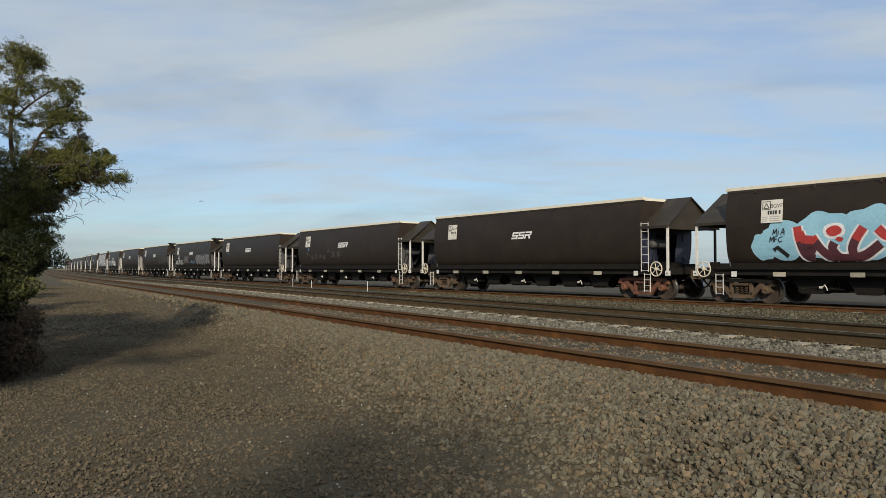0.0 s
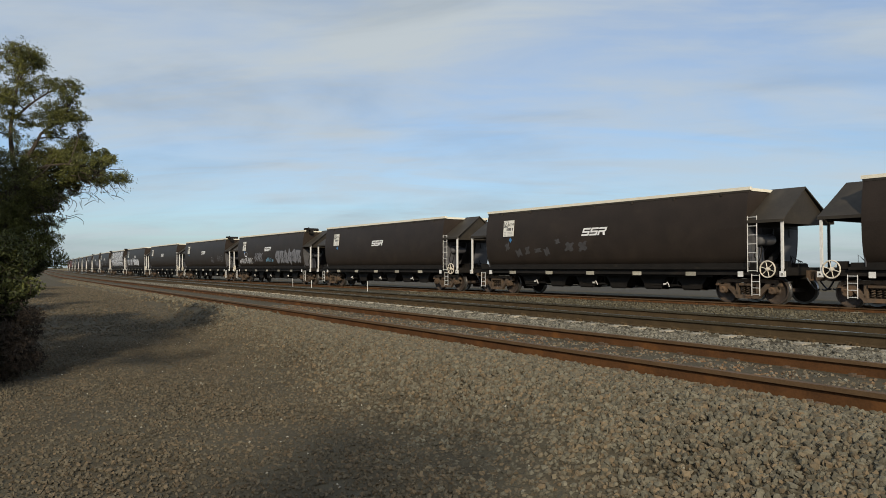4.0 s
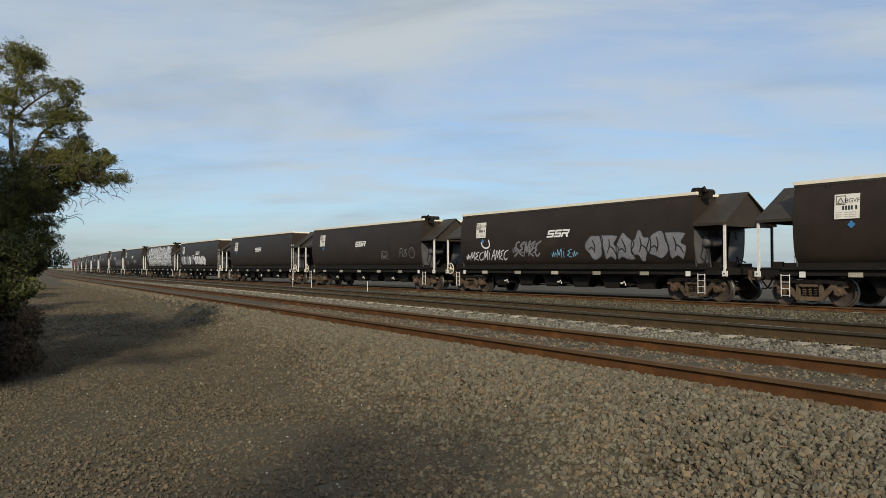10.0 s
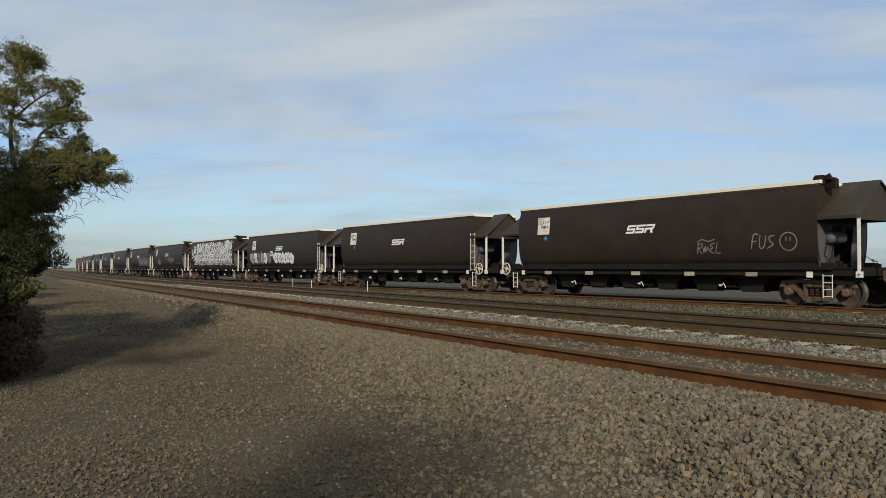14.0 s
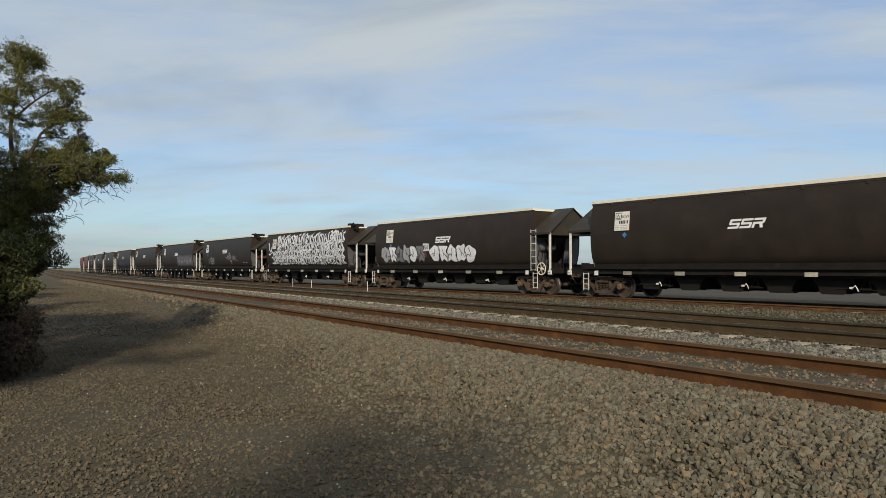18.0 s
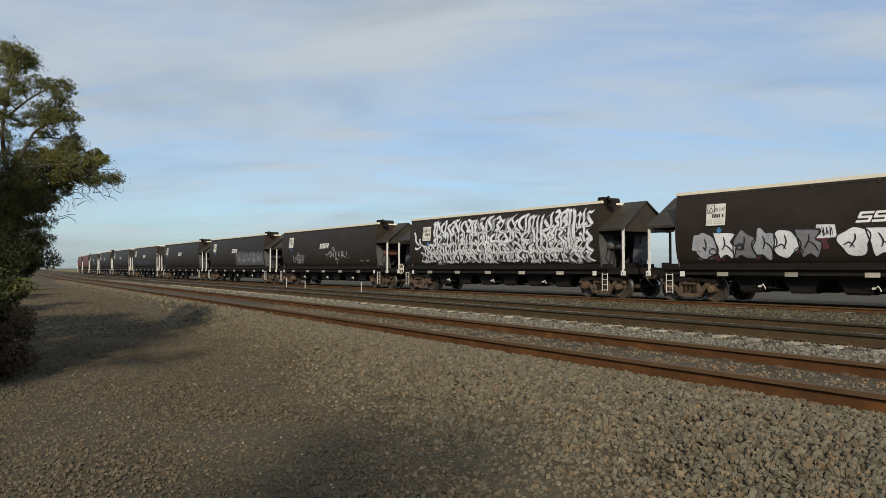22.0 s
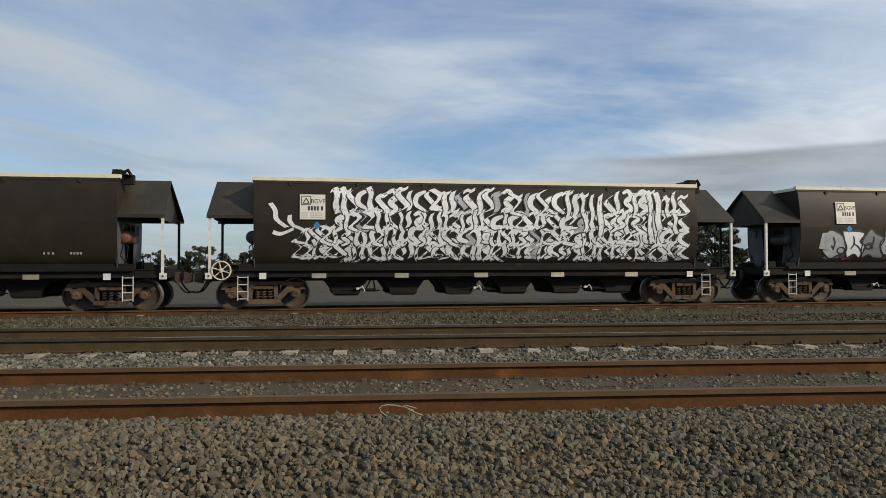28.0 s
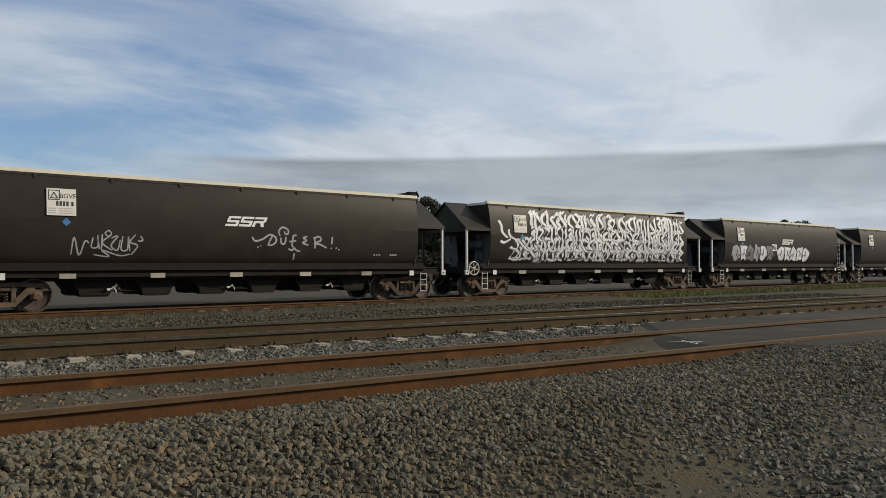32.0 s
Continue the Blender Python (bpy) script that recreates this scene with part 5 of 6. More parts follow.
def build_train():
    base = build_wagon_template()
    wheel, gear, tall = m_handwheel(), m_tarp_gear(), m_ladder(1.0, 2.75, 0.32, 7, -1.42)
    sign = mesh("number_sign", m_quad_plate(0.70, 0.70), M["plate"])
    mark, small_print, logo, diamond = m_sign_marks(), m_sign_print(), (m_logo(False), m_logo(True)), m_diamond()
    red_body = None
    made = []
    for n in range(WAGONS):
        root = base if n == 0 else copy_thing(base, Matrix())
        made.append(root)
    for n, root in enumerate(made):
        kids = {o.name.split(".")[0]: o for o in root.children}
        if n in TALL_LADDER or n > 14 and n % 3 == 0:
            put("tall_ladder", tall, root, (6.78, 0, 0), "white side ladder at the wagon's end")
            put_wheel(wheel, root, 7.30)
        if n in WINDER or n > 14 and n % 3 == 1:
            put("cover_winder", gear, root, (0.14, 0, 0))
        if n in LEFT_WHEEL:
            put_wheel(wheel, root, -7.45)
        if n < 16:
            lean = math.atan2(side_w(3.15) - side_w(2.45), 0.7)
            s = put("number_sign", sign, root, (-5.0, -side_w(2.85) - 0.018, 2.85), "white wagon sign with black lettering")
            s.rotation_euler = (lean, 0, 0)
            put("lettering", SIGN_TEXT, s, (0.15, -0.014, 0.155))
            put("sign_frame", mark[0], s, (0, -0.0125, 0))
            put("triangle", mark[1], s, (0, -0.0125, 0))
            for x in (-0.10, -0.02, 0.06, 0.14, 0.26):
                put("number_bar", mark[2], s, (x, -0.0125, -0.04))
            put("small_print", small_print, s, (0, -0.0125, 0))["kind"] = "stuff"
            if n not in (0, 1, 12):
                put("blue_diamond", diamond, root, (-4.88, -side_w(2.34) - 0.008, 2.34))
            if n not in (0, 8):
                for k, x in enumerate((-0.66, -0.235, 0.19)):
                    put("company_mark", logo[k == 2], root, (0.08 + x, -side_w(2.52) - 0.012, 2.375), "white slanted company mark")
        else:
            body = kids["body"]
            if red_body is None:
                red_body = body.data.copy()
                red_body.materials.clear()
                red_body.materials.append(M["red_body"])
            body.data = red_body
        if n == 1:
            for o in root.children:
                if o.name.startswith(("end_wing", "end_sheet")) and sum(v.co.x for v in o.data.vertices) > 0:
                    o.data = o.data.copy()
                    o.data.materials[0] = M["navy"]
                    tagged(o, "end plate sprayed dark blue")
        if n == 1:  # this wagon's trailing bogie still shows red paint
            for o in root.children_recursive:
                if o.name.startswith(("side_frame", "axle_box", "spring_cap")) and o.parent.location.x > 0:
                    o.data = o.data.copy()
                    o.data.materials[0] = M["rusty"]
        if n == 9:
            tanks = [o for o in root.children if o.name.startswith("air_reservoir")]
            me = tanks[-1].data.copy()
            me.materials.clear()
            me.materials.append(M["rusty"])
            tagged(tanks[-1], "rust-red air reservoir").data = me
        paint_wagon(n, root)
        lab = LABELS.get(n, "red oxide grain hopper wagon at the end of the train" if n >= 16 else "plain black grain hopper wagon with cream cover rails")
        tagged(root, lab, "wagon", group="wagons of the grain train")
        if n <= 13:
            wheelsets.extend(o for o in root.children_recursive if o.name.startswith("wheelset"))
    return made


wagons = build_train()


# ---- tracks: rails, sleepers and clips ----
def m_sleeper(length, w, h, clip_z, chamfer=0.03):
    bm = bmesh.new()
    hw, hl = w / 2, length / 2
    lo = [bm.verts.new((sx * hw, sy * hl, -h)) for sx, sy in ((-1, -1), (1, -1), (1, 1), (-1, 1))]
    hi = [bm.verts.new((sx * (hw - chamfer), sy * (hl - chamfer), 0)) for sx, sy in ((-1, -1), (1, -1), (1, 1), (-1, 1))]
    bm.faces.new(hi), bm.faces.new(list(reversed(lo)))
    for k in range(4):
        bm.faces.new((lo[k], lo[(k + 1) % 4], hi[(k + 1) % 4], hi[k]))
    n0 = len(bm.faces)
    for sy in (-1, 1):
        for o in (-0.105, 0.105):
            y = sy * GAUGE / 2 + o
            add_box(bm, -0.07, -0.025, y - 0.03, y + 0.03, 0.0, clip_z)
            add_box(bm, 0.01, 0.065, y - 0.035, y + 0.025, 0.0, clip_z * 0.8)
    bm.faces.ensure_lookup_table()
    for f in bm.faces[n0:]:
        f.material_index = 1
    return bm


def track(fn, z_top, mats, rail_label, label, sleeper_mesh, spacing, x0, x1, drop, jitter, phase=0.0, x_end=400, rail_h=0.17):
    root = new("railway_track")
    tagged(root, label, "railway track", kind="structure")
    for off in (-GAUGE / 2, GAUGE / 2):
        ob = link("rail", rail_mesh(offset_path(fn, off, -900, x_end), z_top, rail_h), [M[mats[0]], M[mats[1]]], root)
        tagged(ob, rail_label)
    rnd = random.Random(int(spacing * 1000))
    x = x0 + phase
    while x < x1:
        me = SL_CONC if sleeper_mesh is SL_FAR and rnd.random() < 0.28 else sleeper_mesh
        s = put("sleeper", me, root, (x + rnd.uniform(-1, 1) * jitter, fn(x), z_top - drop + rnd.uniform(-0.006, 0.006)))
        m = fn(x + 0.5) - fn(x - 0.5)
        s.rotation_euler = (0, 0, math.atan(m) + rnd.uniform(-1, 1) * jitter * 0.3)
        x += spacing
    return root


SL_TIMBER = mesh("sleeper", m_sleeper(2.55, 0.24, 0.16, 0.045, 0.015), [M["timber"], M["bogie"]])
SL_CONC = mesh("sleeper", m_sleeper(2.52, 0.22, 0.20, 0.05, 0.03), [M["concrete"], M["rail_dark"]])
SL_FAR = mesh("sleeper", m_sleeper(2.60, 0.24, 0.18, 0.05, 0.02), [M["timber_far"], M["rail"]])
track(near_y, Z_NEAR, ("rail", "rail_top"), "rust-brown steel rail", "disused siding of rusty rails on sunken sleepers", SL_TIMBER, 0.69, -34, 7.8, 0.158, 0.03, 0.1)
track(mid_y, Z_MID, ("rail_dark", "rail_polished"), "dark steel rail with a polished head", "main line track on pale concrete sleepers", SL_CONC, 0.598, -48, 42, 0.168, 0.004, 0.28)
track(train_y, Z_FAR, ("rail", "rail_top"), "rusty steel rail", "far siding track under the grain train", SL_FAR, 0.68, -46, 50, 0.120, 0.01)


# ---- loose stone ----
def stones(name, count, x0, x1, y_of, size, material, label, seed, z_of, keep=None, flat=0.75, chunky=False):
    """Angular stones, each a cube with its corners pushed about, all in one mesh."""
    rng = np.random.default_rng(seed)
    x = rng.uniform(x0, x1, count)
    v = rng.uniform(0, 1, count)
    y = np.array([y_of(a, b) for a, b in zip(x, v)])
    if keep is not None:
        ok = np.array([keep(a, b, c) for a, b, c in zip(x, y, rng.uniform(0, 1, count))])
        x, y = x[ok], y[ok]
    n = len(x)
    z = np.array([z_of(a, b) for a, b in zip(x, y)])
    g = (1 + 5 ** 0.5) / 2
    if chunky:  # twelve corners, twenty facets
        corner = np.array([(a, b * g, 0) for a in (-1, 1) for b in (-1, 1)] + [(0, a, b * g) for a in (-1, 1) for b in (-1, 1)] + [(b * g, 0, a) for a in (-1, 1) for b in (-1, 1)], float) / 1.75
        tri = np.array([t for t in itertools.combinations(range(12), 3) if all(np.linalg.norm(corner[p] - corner[q]) < 1.3 for p, q in itertools.combinations(t, 2))])
        flip = np.einsum("ij,ij->i", np.cross(corner[tri[:, 1]] - corner[tri[:, 0]], corner[tri[:, 2]] - corner[tri[:, 0]]), corner[tri[:, 0]]) < 0
        tri[flip] = tri[flip][:, [0, 2, 1]]
    else:
        corner = np.array([(i, j, k) for i in (-1, 1) for j in (-1, 1) for k in (-1, 1)], float)
        quad = np.array([(0, 1, 3, 2), (4, 6, 7, 5), (0, 4, 5, 1), (2, 3, 7, 6), (0, 2, 6, 4), (1, 5, 7, 3)])
        tri = np.concatenate([quad[:, [0, 1, 2]], quad[:, [0, 2, 3]]])
    m = len(corner)
    pts = corner[None] * rng.uniform(0.72, 1.0, (n, m, 1)) + rng.uniform(-0.2, 0.2, (n, m, 3))
    pts *= (size * rng.uniform(0.55, 1.35, n) / 2)[:, None, None] * np.stack([rng.uniform(0.8, 1.35, n), rng.uniform(0.7, 1.1, n), rng.uniform(0.55, 0.95, n)], -1)[:, None, :]
    q = rng.normal(size=(n, 4)) * np.array([1, flat, flat, 1])
    q /= np.linalg.norm(q, axis=1)[:, None]
    w, a, b, c = q.T
    R = np.stack([np.stack([1 - 2 * (b * b + c * c), 2 * (a * b - c * w), 2 * (a * c + b * w)], -1), np.stack([2 * (a * b + c * w), 1 - 2 * (a * a + c * c), 2 * (b * c - a * w)], -1), np.stack([2 * (a * c - b * w), 2 * (b * c + a * w), 1 - 2 * (a * a + b * b)], -1)], 1)
    pts = np.einsum("nij,nkj->nki", R, pts) + np.stack([x, y, z + size * rng.uniform(0.0, 0.30, n)], -1)[:, None, :]
    faces = (tri[None] + m * np.arange(n)[:, None, None]).reshape(-1, 3)
    me = bpy.data.meshes.new(name)
    me.vertices.add(m * n)
    me.vertices.foreach_set("co", pts.reshape(-1).astype(np.float32))
    me.loops.add(faces.size)
    me.loops.foreach_set("vertex_index", faces.reshape(-1).astype(np.int32))
    me.polygons.add(len(faces))
    me.polygons.foreach_set("loop_start", np.arange(0, faces.size, 3, dtype=np.int32))
    me.update(calc_edges=True)
    me.validate()
    me.shade_flat()
    me.materials.append(material)
    return tagged(new(name, me), label, "ballast", kind="stuff")


def toe(x):
    """Where the packed dirt meets the toe of the stone shoulder."""
    return 3.50 + 0.35 * smooth01(-2.0, -5.5, x) + 0.55 * smooth01(-5.5, -11, x) + 0.55 * smooth01(-10, -22, x) + 0.57 * smooth01(2.4, 3.6, x) + 0.22 * noise.noise((x * 0.5, 3.1, 0))


def shoulder(x, y, r):
    if not (abs(y - 5.40) > 0.09):
        return False
    return r < smooth01(toe(x) - 0.75, toe(x) + 0.55, y) * (1.0 if x < 6.5 or y < 4.9 else 0.25)


stones("ballast_stone", 70000, -17, 10, lambda x, v: 2.85 + 2.45 * v, 0.050, M["stone"], "angular grey-brown ballast stones on the track shoulder", 1, ground_z, shoulder, chunky=True)
stones("ballast_stone", 26000, -18, 4, lambda x, v: 2.2 + 2.6 * v, 0.034, M["stone"], "small broken ballast scattered at the foot of the shoulder", 12, ground_z, lambda x, y, r: r < smooth01(toe(x) - 1.3, toe(x) - 0.1, y) * smooth01(toe(x) + 1.1, toe(x) + 0.4, y))
stones("ballast_stone", 26000, -70, -16, lambda x, v: 2.6 + 2.7 * v + bend(x), 0.068, M["stone"], "angular grey-brown ballast stones along the siding", 2, ground_z, shoulder)
stones("ballast_stone", 44000, -28, 22, lambda x, v: 7.22 + 2.36 * v, 0.041, M["stone_clean"], "clean blue-grey ballast stones between the tracks", 3, lambda x, y: ground_z(x, y) if y < 9.25 else (-0.206 if y < 9.43 else -0.158), lambda x, y, r: r < (1.0 if x < 7.9 + 0.9 * (y - 7.1) or y > 8.5 else 0.0))
stones("ballast_stone", 13000, -66, -27, lambda x, v: 7.22 + 2.0 * v + bend(x), 0.062, M["stone_clean"], "clean blue-grey ballast stones farther along the tracks", 10, ground_z)
stones("gravel", 15000, -50, -17, lambda x, v: -0.6 + 5.0 * v + bend(x), 0.042, M["gravel"], "fine loose gravel along the shaded verge", 11, ground_z)
stones("ballast_stone", 11000, -20, 8.0, lambda x, v: 5.52 + 1.40 * v, 0.028, M["stone_dirty"], "rust-stained stones between the siding rails", 4, lambda x, y: -0.145, lambda x, y, r: x < 6.8 + 0.55 * (y - 5.5) and abs((x + 33.9) % 0.69 - 0.345) < 0.225 or r < 0.22)
stones("ballast_stone", 14000, -30, 24, lambda x, v: 9.85 + 1.42 * v, 0.048, M["stone"], "dark ballast stones between the main line rails", 5, lambda x, y: -0.185)
stones("ballast_stone", 30000, -34, 34, lambda x, v: 11.6 + 8.2 * v, 0.055, M["stone_far"], "fine gravel between the main line and the far siding", 6, ground_z)
stones("gravel", 62000, -18, 5.6, lambda x, v: -0.6 + 5.0 * v ** 0.9, 0.025, M["gravel"], "fine loose gravel pressed into the dirt", 7, ground_z, lambda x, y, r: r < (1.05 - 0.6 * smooth01(toe(x) - 0.3, toe(x) + 0.5, y)) * (1 - 0.75 * smooth01(2.0, 3.4, x)))
stones("gravel", 22000, -20, 10, lambda x, v: -0.2 - 9.0 * v ** 1.6, 0.03, M["gravel"], "scattered fine gravel on the dirt behind the tripod", 9, ground_z, lambda x, y, r: r < 0.5 + 0.9 * noise.noise((x * 0.4, y * 0.4, 7)))
stones("gravel", 46000, 2.6, 20, lambda x, v: -1.0 + 5.9 * v ** 0.8, 0.036, M["stone_clean"], "grey crushed gravel beside the paved apron", 8, ground_z, lambda x, y, r: y < 4.95 and r < smooth01(3.6, 4.9, x + 1.2 * noise.noise((x * 0.8, y * 0.8, 5)) + 0.1 * (4.2 - y)) * smooth01(-1.5, 2.0, y + 0.8 * noise.noise((x, 2.0, 0))))


stones("stone_chip", 240, -16, 6, lambda x, v: 0.8 + 4.3 * v, 0.015, M["chip"], "scattered pale quartz chips in the gravel", 21, lambda x, y: ground_z(x, y) + 0.014)


# ---- ballast beds and paved apron ----
def sheet(name, x0, x1, y0, y1, z, material, label, category, fn=None, nx=60, edge=0.0, seed=0, thick=0.12, skew=0.0):
    bm = bmesh.new()
    ny = 8
    top = []
    for i in range(nx + 1):
        x = x0 + (x1 - x0) * i / nx
        base = fn(x) if fn else 0.0
        row = []
        for j in range(ny + 1):
            y = y0 + (y1 - y0) * j / ny
            e = edge * noise.noise((x * 0.9, j * 3.0 + seed, 0)) if j in (0, ny) else 0.0
            ex = edge * 2 * noise.noise((j * 1.3, seed, 2)) if i in (0, nx) else 0.0
            drop = -0.14 if i == 0 else (-0.03 if j in (0, ny) or i == nx else 0.0)
            row.append(bm.verts.new((x + ex + skew * j / ny * (1 - i / nx), base + y + e, z + drop + 0.012 * noise.noise((x * 0.8, y * 0.8, seed)))))
        top.append(row)
    for a, b in zip(top, top[1:]):
        for j in range(ny):
            bm.faces.new((a[j], b[j], b[j + 1], a[j + 1]))
    rim = [top[0][j] for j in range(ny + 1)] + [r[ny] for r in top[1:]] + [top[nx][j] for j in range(ny - 1, -1, -1)] + [r[0] for r in reversed(top[1:nx])]
    low = [bm.verts.new((v.co.x, v.co.y, v.co.z - thick)) for v in rim]
    for k in range(len(rim)):
        bm.faces.new((rim[k], rim[(k + 1) % len(rim)], low[(k + 1) % len(rim)], low[k]))
    ob = link(name, bm, material)
    return tagged(ob, label, category, kind="structure")


sheet("ballast_bed", -60, 60, -1.15, 1.95, -0.175, M["bed"], "bed of packed grey ballast under the main line", "ballast", mid_y, 80)
sheet("ballast_bed", -60, 60, -1.9, 2.2, -0.392, M["bed"], "bed of packed ballast under the far siding", "ballast", train_y, 80)
sheet("track_bed", -46, 6.6, 5.50, 6.97, -0.148, M["soil"], "rust-stained sandy soil between the siding rails", "soil", None, 120, 0.02, 9)
for y0, y1, s, x0, skew in ((5.47, 6.99, 3, 6.75, 0.85), (7.12, 8.55, 4, 7.8, 1.3), (4.82, 5.33, 5, 7.9, -0.4)):
    sheet("pavement", x0, 60, y0, y1, -0.018, M["asphalt"], "worn grey asphalt apron laid flush with the siding rails", "pavement", None, 90, 0.05 if s != 3 else 0.012, s, 0.12, skew)
sheet("road", -220, 220, 6.5, 16, -0.38, M["road"], "grey gravel road beyond the train", "road", train_y, 90)


sheet("field", -2600, -255, -70, 420, -0.365, M["field"], "bleached dry grass plain in the far distance", "field", None, 30)


def survey_cross():
    bm = bmesh.new()
    for p, q in (((7.14, 5.98), (7.50, 5.78)), ((7.27, 5.72), (7.42, 6.02)), ((7.22, 5.66), (7.34, 5.72))):
        d = Vector((q[0] - p[0], q[1] - p[1], 0)).normalized()
        n = Vector((-d.y, d.x, 0)) * 0.011
        v = [bm.verts.new((a[0] + s * n.x, a[1] + s * n.y, 0.004)) for a, s in ((p, -1), (q, -1), (q, 1), (p, 1))]
        bm.faces.new(v)
    return tagged(link("survey_mark", bm, M["white"]), "white paint cross on the asphalt", "paint mark")


survey_cross()


def wire_loop():
    bm = bmesh.new()
    for seed, x in ((1, 0.12), (2, 0.25)):
        pts = [(x + 0.15 * math.cos(a + seed) + 0.03 * seed, 5.20 + 0.05 * math.sin(a) - 0.02 * seed, -0.10 + 0.055 * math.sin(a * 1.0 + 0.4 * seed)) for a in (0.42 * k for k in range(13))]
        tube(bm, pts, 0.004, 5)
    return tagged(link("wire_scrap", bm, M["wire"]), "loop of pale loose wire lying by the rail", "wire")


wire_loop()


# ---- white marker posts ----
def marker_post(x, y):
    root = new("marker_post")
    root.location = (x, y, ground_z(x, y))
    bm = bmesh.new()
    tube(bm, [(0, 0, 0), (0, 0, 0.58), (0, 0, 0.60)], [0.016, 0.016, 0.010], 8)
    part("stake", bm, M["white"], root)
    bm = bmesh.new()
    tube(bm, [(0, 0, 0.0), (0, 0, 0.05)], 0.05, 8)
    part("footing", bm, M["concrete"], root)
    tagged(root, "short white marker post in the gravel", "post", group="marker posts")


for x, y in ((-38.8, 14.6), (-34.8, 16.05), (-47.5, 16.6)):
    marker_post(x, y)


# ---- plants ----
def leaf_mesh(name, clumps, per, size, material, seed, slim=0.28, droop=0.0):
    """Small leaves, each a bent strip of two quads, scattered through and over clumps of (x, y, z, radius)."""
    rng = np.random.default_rng(seed)
    vs, fs = [], []
    base = 0
    for cx, cy, cz, r in clumps:
        n = max(30, int(per * r * r))
        d = rng.normal(size=(n, 3))
        d /= np.linalg.norm(d, axis=1)[:, None]
        # a few sub-clumps give an uneven outline with gaps
        hubs = rng.normal(size=(12, 3))
        hubs /= np.linalg.norm(hubs, axis=1)[:, None]
        hubs *= (r * rng.uniform(0.45, 0.95, 12))[:, None] * np.array([1, 1, 0.75])
        hub = hubs[rng.integers(0, 12, n)]
        p = hub + d * (r * 0.42 * rng.uniform(0.1, 1.0, n) ** 0.5)[:, None] * np.array([1, 1, 0.7])
        p += np.array([cx, cy, cz])
        a = rng.normal(size=(n, 3)) + np.array([0, 0, droop])
        a /= np.linalg.norm(a, axis=1)[:, None]
        b = np.cross(a, rng.normal(size=(n, 3)))
        b /= np.linalg.norm(b, axis=1)[:, None]
        nrm = np.cross(a, b)
        L = (size * rng.uniform(0.6, 1.4, n))[:, None]
        W = L * slim
        mid = p + nrm * L * 0.12
        quad = np.stack([p - a * L / 2, mid - b * W / 2, p + a * L / 2, mid + b * W / 2], 1)
        vs.append(quad.reshape(-1, 3))
        fs.append(np.arange(4 * n).reshape(n, 4) + base)
        base += 4 * n
    v, f = np.concatenate(vs), np.concatenate(fs)
    me = bpy.data.meshes.new(name)
    me.vertices.add(len(v))
    me.vertices.foreach_set("co", v.reshape(-1).astype(np.float32))
    me.loops.add(f.size)
    me.loops.foreach_set("vertex_index", f.reshape(-1).astype(np.int32))
    me.polygons.add(len(f))
    me.polygons.foreach_set("loop_start", np.arange(0, f.size, 4, dtype=np.int32))
    me.update(calc_edges=True)
    me.validate()
    me.materials.append(material)
    return me


def limb(bm, a, b, r0, r1, rnd, sag=0.12, steps=6):
    a, b = Vector(a), Vector(b)
    pts, rs = [], []
    side = Vector((rnd.uniform(-1, 1), rnd.uniform(-1, 1), rnd.uniform(-0.3, 1))) * (b - a).length * sag
    for k in range(steps + 1):
        f = k / steps
        pts.append(a.lerp(b, f) + side * math.sin(math.pi * f))
        rs.append(r0 + (r1 - r0) * f)
    tube(bm, pts, rs, 6)
    return pts


